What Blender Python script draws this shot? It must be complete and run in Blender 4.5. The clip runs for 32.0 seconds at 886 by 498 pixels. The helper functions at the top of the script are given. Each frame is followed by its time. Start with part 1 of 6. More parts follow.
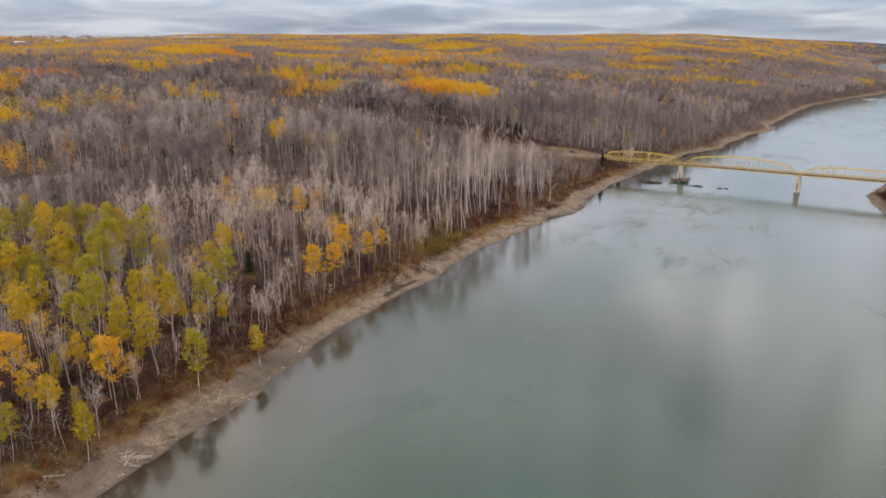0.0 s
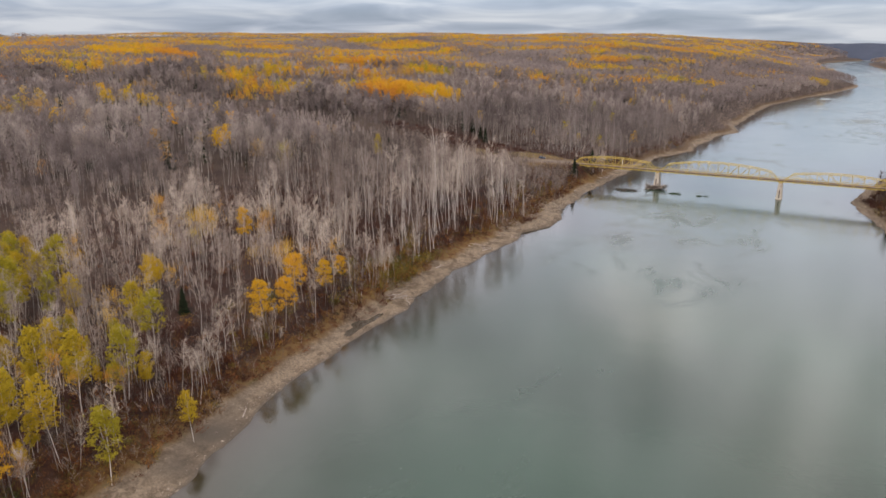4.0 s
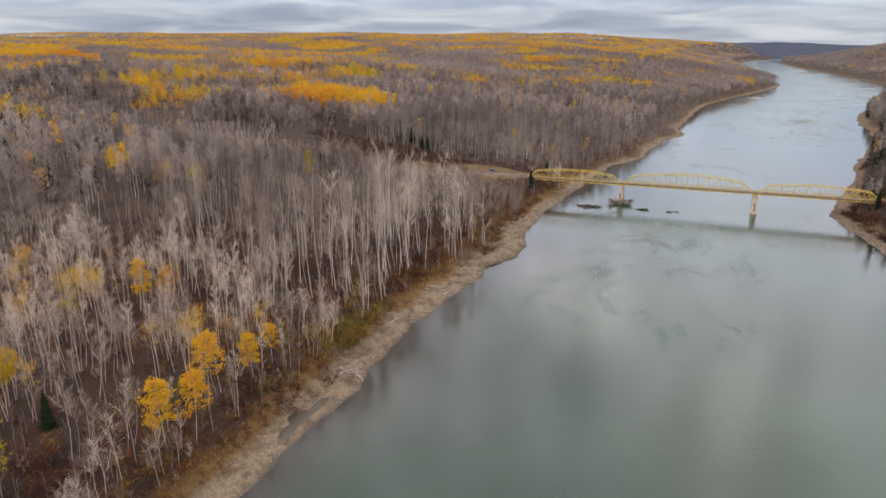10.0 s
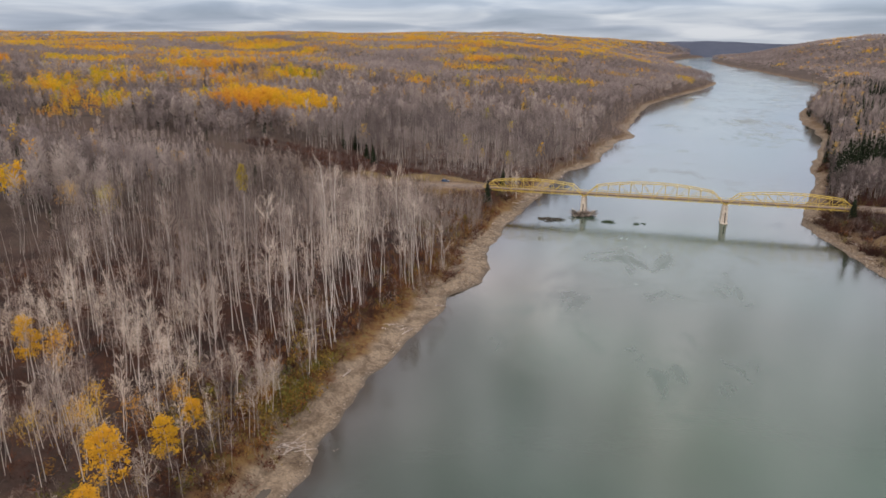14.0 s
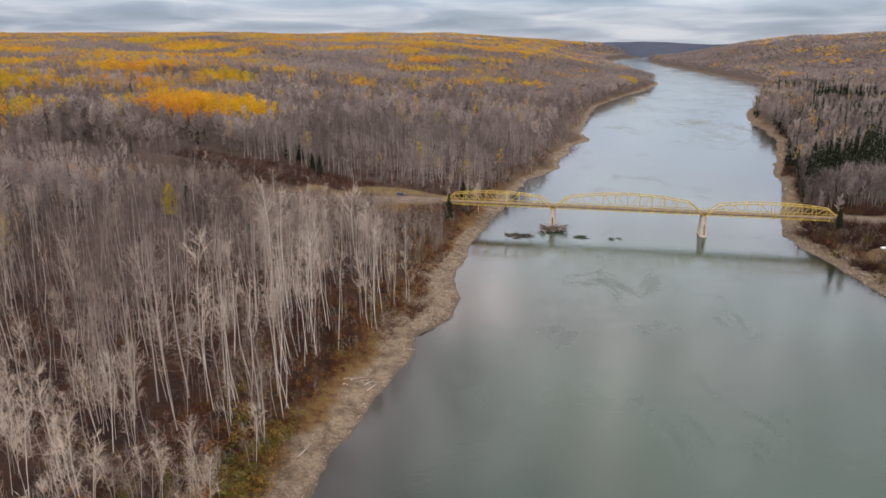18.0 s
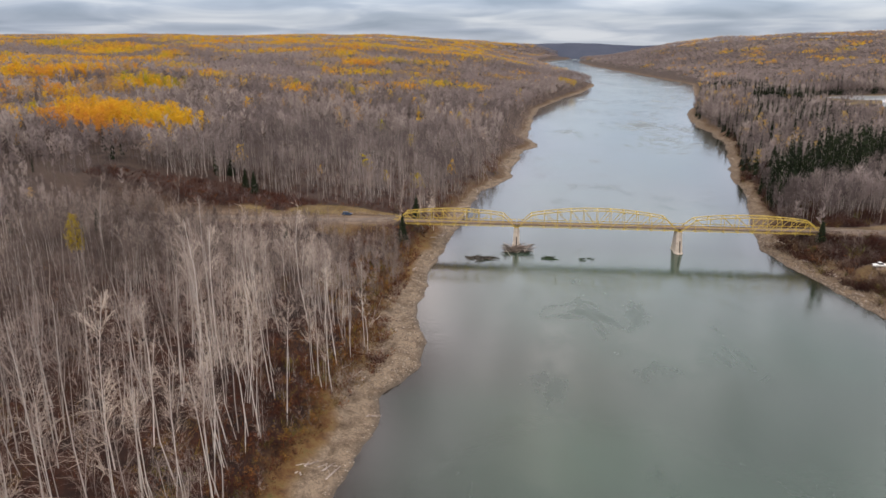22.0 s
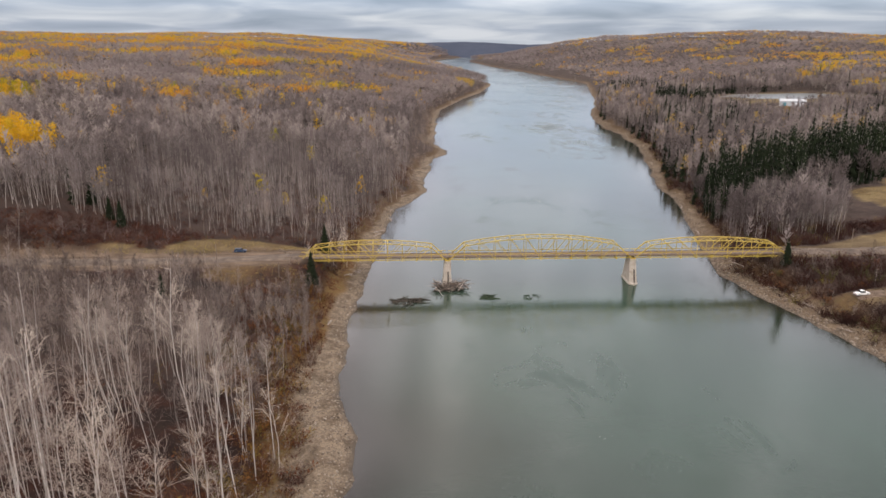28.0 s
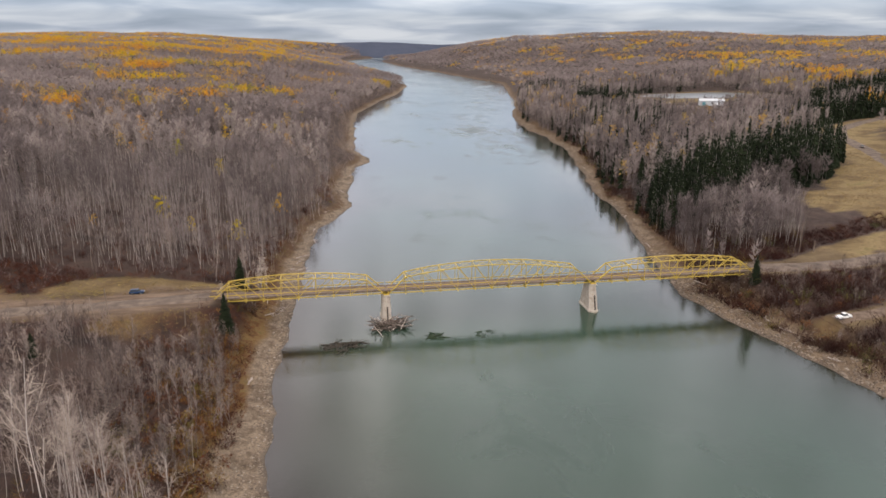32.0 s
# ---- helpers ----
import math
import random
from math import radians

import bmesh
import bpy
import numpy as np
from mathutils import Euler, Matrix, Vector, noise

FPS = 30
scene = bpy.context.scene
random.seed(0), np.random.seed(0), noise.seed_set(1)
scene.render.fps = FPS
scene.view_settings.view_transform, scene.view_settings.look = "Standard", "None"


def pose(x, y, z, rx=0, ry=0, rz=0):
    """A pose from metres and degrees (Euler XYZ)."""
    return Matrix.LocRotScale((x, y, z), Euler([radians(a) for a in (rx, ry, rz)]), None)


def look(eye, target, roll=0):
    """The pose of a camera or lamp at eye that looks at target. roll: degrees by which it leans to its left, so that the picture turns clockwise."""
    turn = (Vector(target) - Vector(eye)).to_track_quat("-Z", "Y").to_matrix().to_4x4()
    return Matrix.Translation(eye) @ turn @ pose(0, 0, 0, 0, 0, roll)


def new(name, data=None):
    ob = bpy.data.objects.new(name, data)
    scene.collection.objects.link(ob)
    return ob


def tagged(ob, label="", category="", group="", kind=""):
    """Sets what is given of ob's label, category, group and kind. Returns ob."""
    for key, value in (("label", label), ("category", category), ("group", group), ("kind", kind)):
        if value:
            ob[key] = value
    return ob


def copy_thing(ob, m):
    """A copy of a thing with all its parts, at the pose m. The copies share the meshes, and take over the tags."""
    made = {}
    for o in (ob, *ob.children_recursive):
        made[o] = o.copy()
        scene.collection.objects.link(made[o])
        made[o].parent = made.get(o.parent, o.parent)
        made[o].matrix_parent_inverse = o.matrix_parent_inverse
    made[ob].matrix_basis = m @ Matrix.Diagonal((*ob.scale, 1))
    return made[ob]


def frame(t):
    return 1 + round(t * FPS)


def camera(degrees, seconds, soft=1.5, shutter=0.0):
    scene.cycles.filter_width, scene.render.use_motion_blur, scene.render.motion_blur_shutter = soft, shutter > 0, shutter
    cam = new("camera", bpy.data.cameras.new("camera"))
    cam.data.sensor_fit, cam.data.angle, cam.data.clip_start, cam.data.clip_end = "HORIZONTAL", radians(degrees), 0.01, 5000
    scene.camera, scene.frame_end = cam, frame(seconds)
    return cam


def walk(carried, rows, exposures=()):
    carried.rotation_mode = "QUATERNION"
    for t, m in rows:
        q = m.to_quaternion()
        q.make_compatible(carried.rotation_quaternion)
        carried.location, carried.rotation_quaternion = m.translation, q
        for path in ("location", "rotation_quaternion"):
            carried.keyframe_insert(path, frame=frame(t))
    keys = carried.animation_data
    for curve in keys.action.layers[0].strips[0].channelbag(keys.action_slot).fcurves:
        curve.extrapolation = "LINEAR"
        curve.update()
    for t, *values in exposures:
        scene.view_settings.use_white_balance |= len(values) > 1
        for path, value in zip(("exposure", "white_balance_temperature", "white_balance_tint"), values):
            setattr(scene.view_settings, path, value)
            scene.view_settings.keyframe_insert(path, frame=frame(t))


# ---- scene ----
cam = camera(63.72, 32.0, soft=1.6)
PATH = [
    (0, (106.63, -457.76, 82.97), (56.18, -375.99, 55.25), 0.16),
    (3, (90.67, -437.15, 82.81), (44.01, -353.17, 55.07), 0.24),
    (6, (74.65, -416.59, 82.43), (32.54, -330.29, 54.51), 0.25),
    (9, (58.70, -394.62, 82.84), (20.90, -306.34, 54.97), 0.14),
    (13, (40.81, -364.99, 83.62), (10.33, -273.89, 55.84), 0.15),
    (14, (36.65, -357.26, 83.58), (8.22, -265.55, 55.66), 0.13),
    (18, (20.06, -326.20, 83.22), (-0.70, -232.41, 55.42), 0.05),
    (19, (16.16, -318.75, 83.24), (-2.47, -224.47, 55.58), -0.04),
    (23, (3.04, -285.10, 83.60), (-6.95, -189.50, 56.00), -0.03),
    (24, (0.60, -276.69, 83.65), (-7.37, -180.90, 56.05), -0.02),
    (28, (-7.70, -243.34, 83.80), (-5.30, -147.30, 56.04), -0.00),
    (32, (-12.69, -208.51, 83.89), (1.20, -113.45, 56.14), -0.05),
]
walk(cam, [(t, look(eye, target, roll)) for t, eye, target, roll in PATH])

# ---------------------------------------------------------------- world and light
SUN_EL, SUN_AZ = radians(38), radians(200)
world = bpy.data.worlds.new("overcast_sky")
scene.world = world
world.use_nodes = True
wt = world.node_tree
wt.nodes.clear()


def wnode(kind, **props):
    n = wt.nodes.new(kind)
    for k, v in props.items():
        n.inputs[k].default_value = v
    return n


def wmath(op, a, b=None):
    n = wt.nodes.new("ShaderNodeMath")
    n.operation = op
    for i, v in enumerate((a, b)):
        if v is None:
            continue
        if isinstance(v, (int, float)):
            n.inputs[i].default_value = v
        else:
            wt.links.new(v, n.inputs[i])
    return n.outputs[0]


coord = wt.nodes.new("ShaderNodeTexCoord")
sep = wt.nodes.new("ShaderNodeSeparateXYZ")
wt.links.new(coord.outputs["Generated"], sep.inputs[0])
up = wmath("MAXIMUM", sep.outputs[2], 0.0)
lift = wmath("ADD", up, 0.10)
comb = wt.nodes.new("ShaderNodeCombineXYZ")
wt.links.new(wmath("DIVIDE", sep.outputs[0], lift), comb.inputs[0])
wt.links.new(wmath("DIVIDE", sep.outputs[1], lift), comb.inputs[1])
cloud = wnode("ShaderNodeTexNoise", Scale=0.9, Detail=5.0, Roughness=0.45, Distortion=0.5)
wt.links.new(comb.outputs[0], cloud.inputs["Vector"])
band = wnode("ShaderNodeTexNoise", Scale=0.17, Detail=3.0, Roughness=0.5)
wt.links.new(comb.outputs[0], band.inputs["Vector"])
mixed = wmath("ADD", wmath("MULTIPLY", cloud.outputs[0], 0.7), wmath("MULTIPLY", band.outputs[0], 0.45))
ramp = wt.nodes.new("ShaderNodeValToRGB")
wt.links.new(mixed, ramp.inputs[0])
ramp.color_ramp.elements[0].position, ramp.color_ramp.elements[0].color = 0.44, (0.255, 0.312, 0.43, 1)
ramp.color_ramp.elements[1].position, ramp.color_ramp.elements[1].color = 0.71, (0.66, 0.69, 0.77, 1)
mid = ramp.color_ramp.elements.new(0.56)
mid.color = (0.38, 0.435, 0.56, 1)
# pale strip of thin cloud along the horizon, and a brighter top of the cloud cover
strip = wt.nodes.new("ShaderNodeMapRange")
wt.links.new(sep.outputs[2], strip.inputs[0])
strip.inputs[1].default_value, strip.inputs[2].default_value = 0.0, 0.018
strip.inputs[3].default_value, strip.inputs[4].default_value = 0.35, 0.0
pale = wt.nodes.new("ShaderNodeMix")
pale.data_type = "RGBA"
wt.links.new(strip.outputs[0], pale.inputs[0])
wt.links.new(ramp.outputs[0], pale.inputs[6])
pale.inputs[7].default_value = (0.72, 0.74, 0.77, 1)
top = wt.nodes.new("ShaderNodeMapRange")
wt.links.new(sep.outputs[2], top.inputs[0])
top.inputs[1].default_value, top.inputs[2].default_value = 0.035, 0.30
top.inputs[3].default_value, top.inputs[4].default_value = 0.86, 3.55
wisp = wnode("ShaderNodeTexNoise", Scale=15.0, Detail=7.0, Roughness=0.62, Distortion=1.0)
wt.links.new(coord.outputs["Generated"], wisp.inputs["Vector"])
thin = wt.nodes.new("ShaderNodeMapRange")
wt.links.new(wisp.outputs[0], thin.inputs[0])
thin.inputs[1].default_value, thin.inputs[2].default_value = 0.36, 0.64
thin.inputs[3].default_value, thin.inputs[4].default_value = 0.5, 1.55
sky = wt.nodes.new("ShaderNodeTexSky")
sky.sky_type, sky.sun_disc, sky.sun_elevation, sky.sun_rotation = "NISHITA", False, SUN_EL, SUN_AZ
bg_cloud, bg_sky = wt.nodes.new("ShaderNodeBackground"), wt.nodes.new("ShaderNodeBackground")
# the cloud cover overhead is thicker and less blue than the part near the horizon
warm = wt.nodes.new("ShaderNodeMapRange")
wt.links.new(sep.outputs[2], warm.inputs[0])
warm.inputs[1].default_value, warm.inputs[2].default_value = 0.06, 0.35
grey = wt.nodes.new("ShaderNodeMix")
grey.data_type, grey.blend_type = "RGBA", "MULTIPLY"
wt.links.new(warm.outputs[0], grey.inputs[0])
wt.links.new(pale.outputs[2], grey.inputs[6])
grey.inputs[7].default_value = (1.22, 1.0, 0.79, 1)
wt.links.new(grey.outputs[2], bg_cloud.inputs[0])
high = wt.nodes.new("ShaderNodeMapRange")
wt.links.new(sep.outputs[2], high.inputs[0])
high.inputs[1].default_value, high.inputs[2].default_value = 0.18, 0.36
veil = wmath("ADD", 1.0, wmath("MULTIPLY", high.outputs[0], wmath("SUBTRACT", thin.outputs[0], 1.0)))
wt.links.new(wmath("MULTIPLY", top.outputs[0], veil), bg_cloud.inputs[1])
wt.links.new(sky.outputs[0], bg_sky.inputs[0])
bg_sky.inputs[1].default_value = 0.02
both, wout = wt.nodes.new("ShaderNodeAddShader"), wt.nodes.new("ShaderNodeOutputWorld")
wt.links.new(bg_cloud.outputs[0], both.inputs[0])
wt.links.new(bg_sky.outputs[0], both.inputs[1])
wt.links.new(both.outputs[0], wout.inputs[0])

sun = new("sun", bpy.data.lights.new("sun", "SUN"))
sun.data.energy, sun.data.angle, sun.data.color = 0.7, radians(25), (1.0, 0.94, 0.86)
sun.matrix_world = look((0, 0, 300), (300 * -math.sin(SUN_AZ) / math.tan(SUN_EL), 300 * -math.cos(SUN_AZ) / math.tan(SUN_EL), 0))
scene.view_settings.exposure = 0.0


# ---------------------------------------------------------------- materials
class Mat:
    """A small builder of node materials."""

    def __init__(self, name, rough=0.8, metal=0.0, spec=0.3):
        self.m = bpy.data.materials.new(name)
        self.m.use_nodes = True
        self.t = self.m.node_tree
        self.b = self.t.nodes["Principled BSDF"]
        self.b.inputs["Roughness"].default_value = rough
        self.b.inputs["Metallic"].default_value = metal
        self.b.inputs["Specular IOR Level"].default_value = spec

    def link(self, a, b):
        self.t.links.new(a, b)

    def pos(self):
        return self.t.nodes.new("ShaderNodeNewGeometry").outputs["Position"]

    def island(self):
        return self.t.nodes.new("ShaderNodeNewGeometry").outputs["Random Per Island"]

    def attr(self, name):
        n = self.t.nodes.new("ShaderNodeAttribute")
        n.attribute_name = name
        return n.outputs["Fac"]

    def noise(self, scale, detail=4.0, rough=0.55, vec=None, distort=0.0, stretch=None):
        n = self.t.nodes.new("ShaderNodeTexNoise")
        n.inputs["Scale"].default_value, n.inputs["Detail"].default_value = scale, detail
        n.inputs["Roughness"].default_value, n.inputs["Distortion"].default_value = rough, distort
        v = vec or self.pos()
        if stretch:
            mp = self.t.nodes.new("ShaderNodeMapping")
            mp.inputs["Scale"].default_value = stretch
            self.link(v, mp.inputs[0])
            v = mp.outputs[0]
        self.link(v, n.inputs["Vector"])
        return n.outputs[0]

    def ramp(self, fac, stops):
        n = self.t.nodes.new("ShaderNodeValToRGB")
        self.link(fac, n.inputs[0])
        els = n.color_ramp.elements
        while len(els) < len(stops):
            els.new(0.5)
        for e, (p, col) in zip(els, stops):
            e.position, e.color = p, (*col, 1)
        return n.outputs[0]

    def mix(self, fac, a, b, mode="MIX"):
        n = self.t.nodes.new("ShaderNodeMix")
        n.data_type, n.blend_type = "RGBA", mode
        for i, v in ((0, fac), (6, a), (7, b)):
            if isinstance(v, (int, float)):
                n.inputs[i].default_value = v
            elif isinstance(v, tuple):
                n.inputs[i].default_value = (*v, 1)
            else:
                self.link(v, n.inputs[i])
        return n.outputs[2]

    def maths(self, op, a, b=0.0):
        n = self.t.nodes.new("ShaderNodeMath")
        n.operation = op
        for i, v in enumerate((a, b)):
            if isinstance(v, (int, float)):
                n.inputs[i].default_value = v
            else:
                self.link(v, n.inputs[i])
        return n.outputs[0]

    def color(self, c):
        if isinstance(c, tuple):
            self.b.inputs["Base Color"].default_value = (*c, 1)
        else:
            self.link(c, self.b.inputs["Base Color"])
        return self

    def rough(self, r):
        self.link(r, self.b.inputs["Roughness"])
        return self

    def bump(self, h, strength=0.4, dist=0.05):
        n = self.t.nodes.new("ShaderNodeBump")
        n.inputs["Strength"].default_value, n.inputs["Distance"].default_value = strength, dist
        self.link(h, n.inputs["Height"])
        self.link(n.outputs[0], self.b.inputs["Normal"])
        return self


def plain(name, stops, scale=2.0, rough=0.8, metal=0.0, bump=0.2, dist=0.02, spec=0.3):
    m = Mat(name, rough, metal, spec)
    n = m.noise(scale, 6)
    m.color(m.ramp(n, stops)).bump(m.noise(scale * 6, 4), bump, dist)
    return m.m


def toned(name, stops, dark=0.75, rough=0.85, spec=0.15, thin=0.0):
    """Foliage and bark: one tone a tree (attribute tone), a little shift from piece to piece; thin leaves let light through."""
    m = Mat(name, rough, 0, spec)
    col = m.ramp(m.attr("tone"), stops)
    vary = m.ramp(m.island(), [(0.0, (dark, dark, dark)), (1.0, (2 - dark, 2 - dark, 2 - dark))])
    col = m.mix(1.0, col, vary, "MULTIPLY")
    m.color(col)
    if thin:
        through_light = m.t.nodes.new("ShaderNodeBsdfTranslucent")
        m.link(col, through_light.inputs["Color"])
        mixer = m.t.nodes.new("ShaderNodeMixShader")
        mixer.inputs[0].default_value = thin
        m.link(m.b.outputs[0], mixer.inputs[1])
        m.link(through_light.outputs[0], mixer.inputs[2])
        m.link(mixer.outputs[0], m.t.nodes["Material Output"].inputs["Surface"])
    return m.m


# ground: beach, leaf litter and meadow, told apart by three attributes of the sheet
g = Mat("ground_soil", 0.95, 0, 0.1)
litter = g.ramp(g.noise(0.09, 8, 0.62), [(0.30, (0.030, 0.023, 0.021)), (0.45, (0.056, 0.043, 0.038)), (0.56, (0.078, 0.058, 0.050)), (0.68, (0.068, 0.054, 0.043))])
# rust-red litter of the near wood, darkened in colour for shade below the brush
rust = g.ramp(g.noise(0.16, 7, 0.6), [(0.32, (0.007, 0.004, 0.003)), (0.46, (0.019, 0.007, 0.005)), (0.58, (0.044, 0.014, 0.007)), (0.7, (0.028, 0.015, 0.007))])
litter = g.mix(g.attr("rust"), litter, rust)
litter = g.mix(0.55, litter, g.ramp(g.noise(1.1, 6, 0.7), [(0.3, (0.35, 0.35, 0.35)), (0.7, (1.35, 1.3, 1.2))]), "MULTIPLY")
sand = g.ramp(g.noise(0.22, 10, 0.7, distort=0.3), [(0.28, (0.060, 0.043, 0.029)), (0.42, (0.122, 0.094, 0.068)), (0.56, (0.212, 0.168, 0.124)), (0.75, (0.108, 0.081, 0.055))])
sand = g.mix(0.9, sand, g.ramp(g.noise(1.7, 9, 0.8), [(0.33, (0.40, 0.39, 0.38)), (0.62, (1.25, 1.22, 1.18))]), "MULTIPLY")
sand = g.mix(0.35, sand, g.ramp(g.noise(0.75, 7, 0.65, distort=0.4, stretch=(1.0, 0.3, 0.6)), [(0.36, (0.55, 0.52, 0.50)), (0.5, (1.0, 1.0, 1.0)), (0.66, (1.25, 1.22, 1.2))]), "MULTIPLY")
meadow = g.ramp(g.noise(0.09, 7, 0.55, distort=0.3), [(0.30, (0.105, 0.073, 0.038)), (0.43, (0.155, 0.113, 0.056)), (0.57, (0.21, 0.158, 0.080)), (0.69, (0.17, 0.137, 0.060)), (0.82, (0.115, 0.082, 0.042))])
meadow = g.mix(0.6, meadow, g.ramp(g.noise(0.9, 8, 0.75), [(0.32, (0.45, 0.42, 0.40)), (0.64, (1.3, 1.28, 1.2))]), "MULTIPLY")
base = g.mix(g.attr("grass"), litter, meadow)
weeds = g.ramp(g.noise(0.35, 8, 0.68), [(0.30, (0.040, 0.023, 0.013)), (0.44, (0.098, 0.052, 0.022)), (0.56, (0.140, 0.088, 0.036)), (0.68, (0.078, 0.066, 0.024))])
base = g.mix(g.attr("weeds"), base, weeds)
dirt = g.ramp(g.noise(0.25, 8, 0.65, stretch=(0.35, 1.3, 1.0)), [(0.3, (0.060, 0.042, 0.031)), (0.5, (0.120, 0.086, 0.061)), (0.7, (0.20, 0.146, 0.105))])
base = g.mix(g.attr("dirt"), base, dirt)
base = g.mix(g.attr("beach"), base, sand)
wet = g.attr("wet")
base = g.mix(wet, base, (0.085, 0.07, 0.055))
g.color(base).bump(g.noise(0.8, 9, 0.75), 0.7, 0.35)
M_GROUND = g.m

w = Mat("river_water", 0.06, 0, 0.5)
w.b.inputs["IOR"].default_value = 1.45
deep = w.ramp(w.noise(0.012, 4, 0.5), [(0.3, (0.017, 0.034, 0.024)), (0.7, (0.027, 0.056, 0.038))])
# brown shallows; the dark reflection of the bank's trees is in this colour too
w.color(w.mix(w.attr("pool"), w.mix(w.attr("shallow_reflection"), deep, (0.020, 0.014, 0.009)), (0.062, 0.052, 0.040)))
patch = w.mix(0.5, w.noise(0.011, 4, 0.5, distort=0.5, stretch=(1.0, 0.6, 1.0)), w.noise(0.06, 8, 0.66, distort=0.7, stretch=(1.0, 0.55, 1.0)))
calm = w.maths("SUBTRACT", 1.0, w.maths("MULTIPLY", w.attr("shallow_reflection"), 0.92))
w.rough(w.maths("MULTIPLY", w.ramp(patch, [(0.40, (0.10, 0.10, 0.10)), (0.52, (0.145, 0.145, 0.145)), (0.64, (0.42, 0.42, 0.42))]), calm))
rip = w.mix(0.5, w.noise(0.7, 6, 0.65), w.noise(0.12, 4, 0.5))
w.bump(rip, 0.16, 0.32)
M_WATER = w.m

M_TRUNK = toned("aspen_bark", [(0.0, (0.24, 0.21, 0.19)), (0.5, (0.40, 0.365, 0.335)), (1.0, (0.62, 0.575, 0.53))], 0.8)
# second aspen bark, with the shade inside the wood put into its colour
M_TRUNK_SHADE = toned("shaded_bark", [(0.0, (0.11, 0.094, 0.088)), (0.5, (0.19, 0.166, 0.156)), (1.0, (0.31, 0.275, 0.255))], 0.8)
M_TWIG = toned("aspen_twigs", [(0.0, (0.070, 0.052, 0.045)), (0.5, (0.280, 0.225, 0.197)), (1.0, (0.60, 0.513, 0.432))], 0.88, thin=0.45)
M_TWIG_FAR = toned("hillside_twigs", [(0.0, (0.088, 0.070, 0.067)), (0.5, (0.232, 0.191, 0.180)), (1.0, (0.43, 0.368, 0.326))], 0.92, thin=0.45)
M_BUFF = toned("fading_leaves", [(0.0, (0.30, 0.180, 0.095)), (0.5, (0.40, 0.245, 0.095)), (1.0, (0.46, 0.315, 0.10))], 0.85, thin=0.45)
M_LEAF = toned("autumn_leaves", [(0.0, (0.40, 0.165, 0.045)), (0.35, (0.56, 0.26, 0.034)), (0.7, (0.60, 0.37, 0.022)), (1.0, (0.31, 0.275, 0.028))], 0.84, thin=0.45)
M_BUSH = toned("bush_leaves", [(0.0, (0.15, 0.056, 0.027)), (0.3, (0.23, 0.108, 0.034)), (0.6, (0.27, 0.168, 0.036)), (0.8, (0.19, 0.16, 0.036)), (1.0, (0.075, 0.088, 0.028))], 0.6, thin=0.4)
M_SPRUCE = toned("spruce_needles", [(0.0, (0.007, 0.010, 0.006)), (1.0, (0.020, 0.026, 0.013))], 0.6, spec=0.04)
M_SHRUB = toned("shrub_twigs", [(0.0, (0.026, 0.012, 0.010)), (0.3, (0.066, 0.020, 0.011)), (0.5, (0.130, 0.048, 0.017)), (0.7, (0.120, 0.076, 0.028)), (0.87, (0.16, 0.112, 0.020)), (1.0, (0.060, 0.075, 0.018))], 0.6)
M_GRASS = toned("dry_grass", [(0.0, (0.13, 0.080, 0.040)), (0.4, (0.25, 0.180, 0.080)), (0.75, (0.25, 0.200, 0.065)), (1.0, (0.15, 0.150, 0.045))], 0.75)
# dark woods with the blue of distance haze mixed into the colour
M_FAR = plain("hazed_far_woods", [(0.35, (0.022, 0.031, 0.056)), (0.65, (0.036, 0.045, 0.072))], 0.01, 0.95, bump=0)
M_YELLOW = plain("yellow_steel_paint", [(0.3, (0.36, 0.25, 0.040)), (0.55, (0.46, 0.34, 0.062)), (0.75, (0.24, 0.15, 0.040))], 1.3, 0.5)
M_DECK = plain("weathered_deck_planks", [(0.3, (0.115, 0.080, 0.058)), (0.7, (0.20, 0.148, 0.112))], 1.5, 0.9)
M_CONCRETE = plain("pier_concrete", [(0.3, (0.30, 0.25, 0.20)), (0.55, (0.45, 0.40, 0.34)), (0.75, (0.36, 0.29, 0.22))], 0.6, 0.9)
M_ROAD = plain("gravel_road", [(0.3, (0.064, 0.048, 0.038)), (0.5, (0.112, 0.085, 0.066)), (0.72, (0.17, 0.130, 0.098))], 0.3, 0.95)
M_LOG = plain("driftwood", [(0.3, (0.17, 0.13, 0.11)), (0.6, (0.36, 0.31, 0.27)), (0.8, (0.48, 0.43, 0.38))], 1.2, 0.9)


# ---------------------------------------------------------------- building helpers
def part(name, bm, material, parent=None, label=""):
    me = bpy.data.meshes.new(name)
    bm.normal_update()
    bm.to_mesh(me)
    bm.free()
    me.materials.append(material)
    ob = new(name, me)
    if parent:
        ob.parent = parent
    if label:
        ob["label"] = label
    return ob


def thing(name, at, label, category, group="", kind=""):
    ob = new(name)
    ob.empty_display_size = 0.5
    ob.matrix_basis = at if isinstance(at, Matrix) else Matrix.Translation(at)
    return tagged(ob, label, category, group, kind)


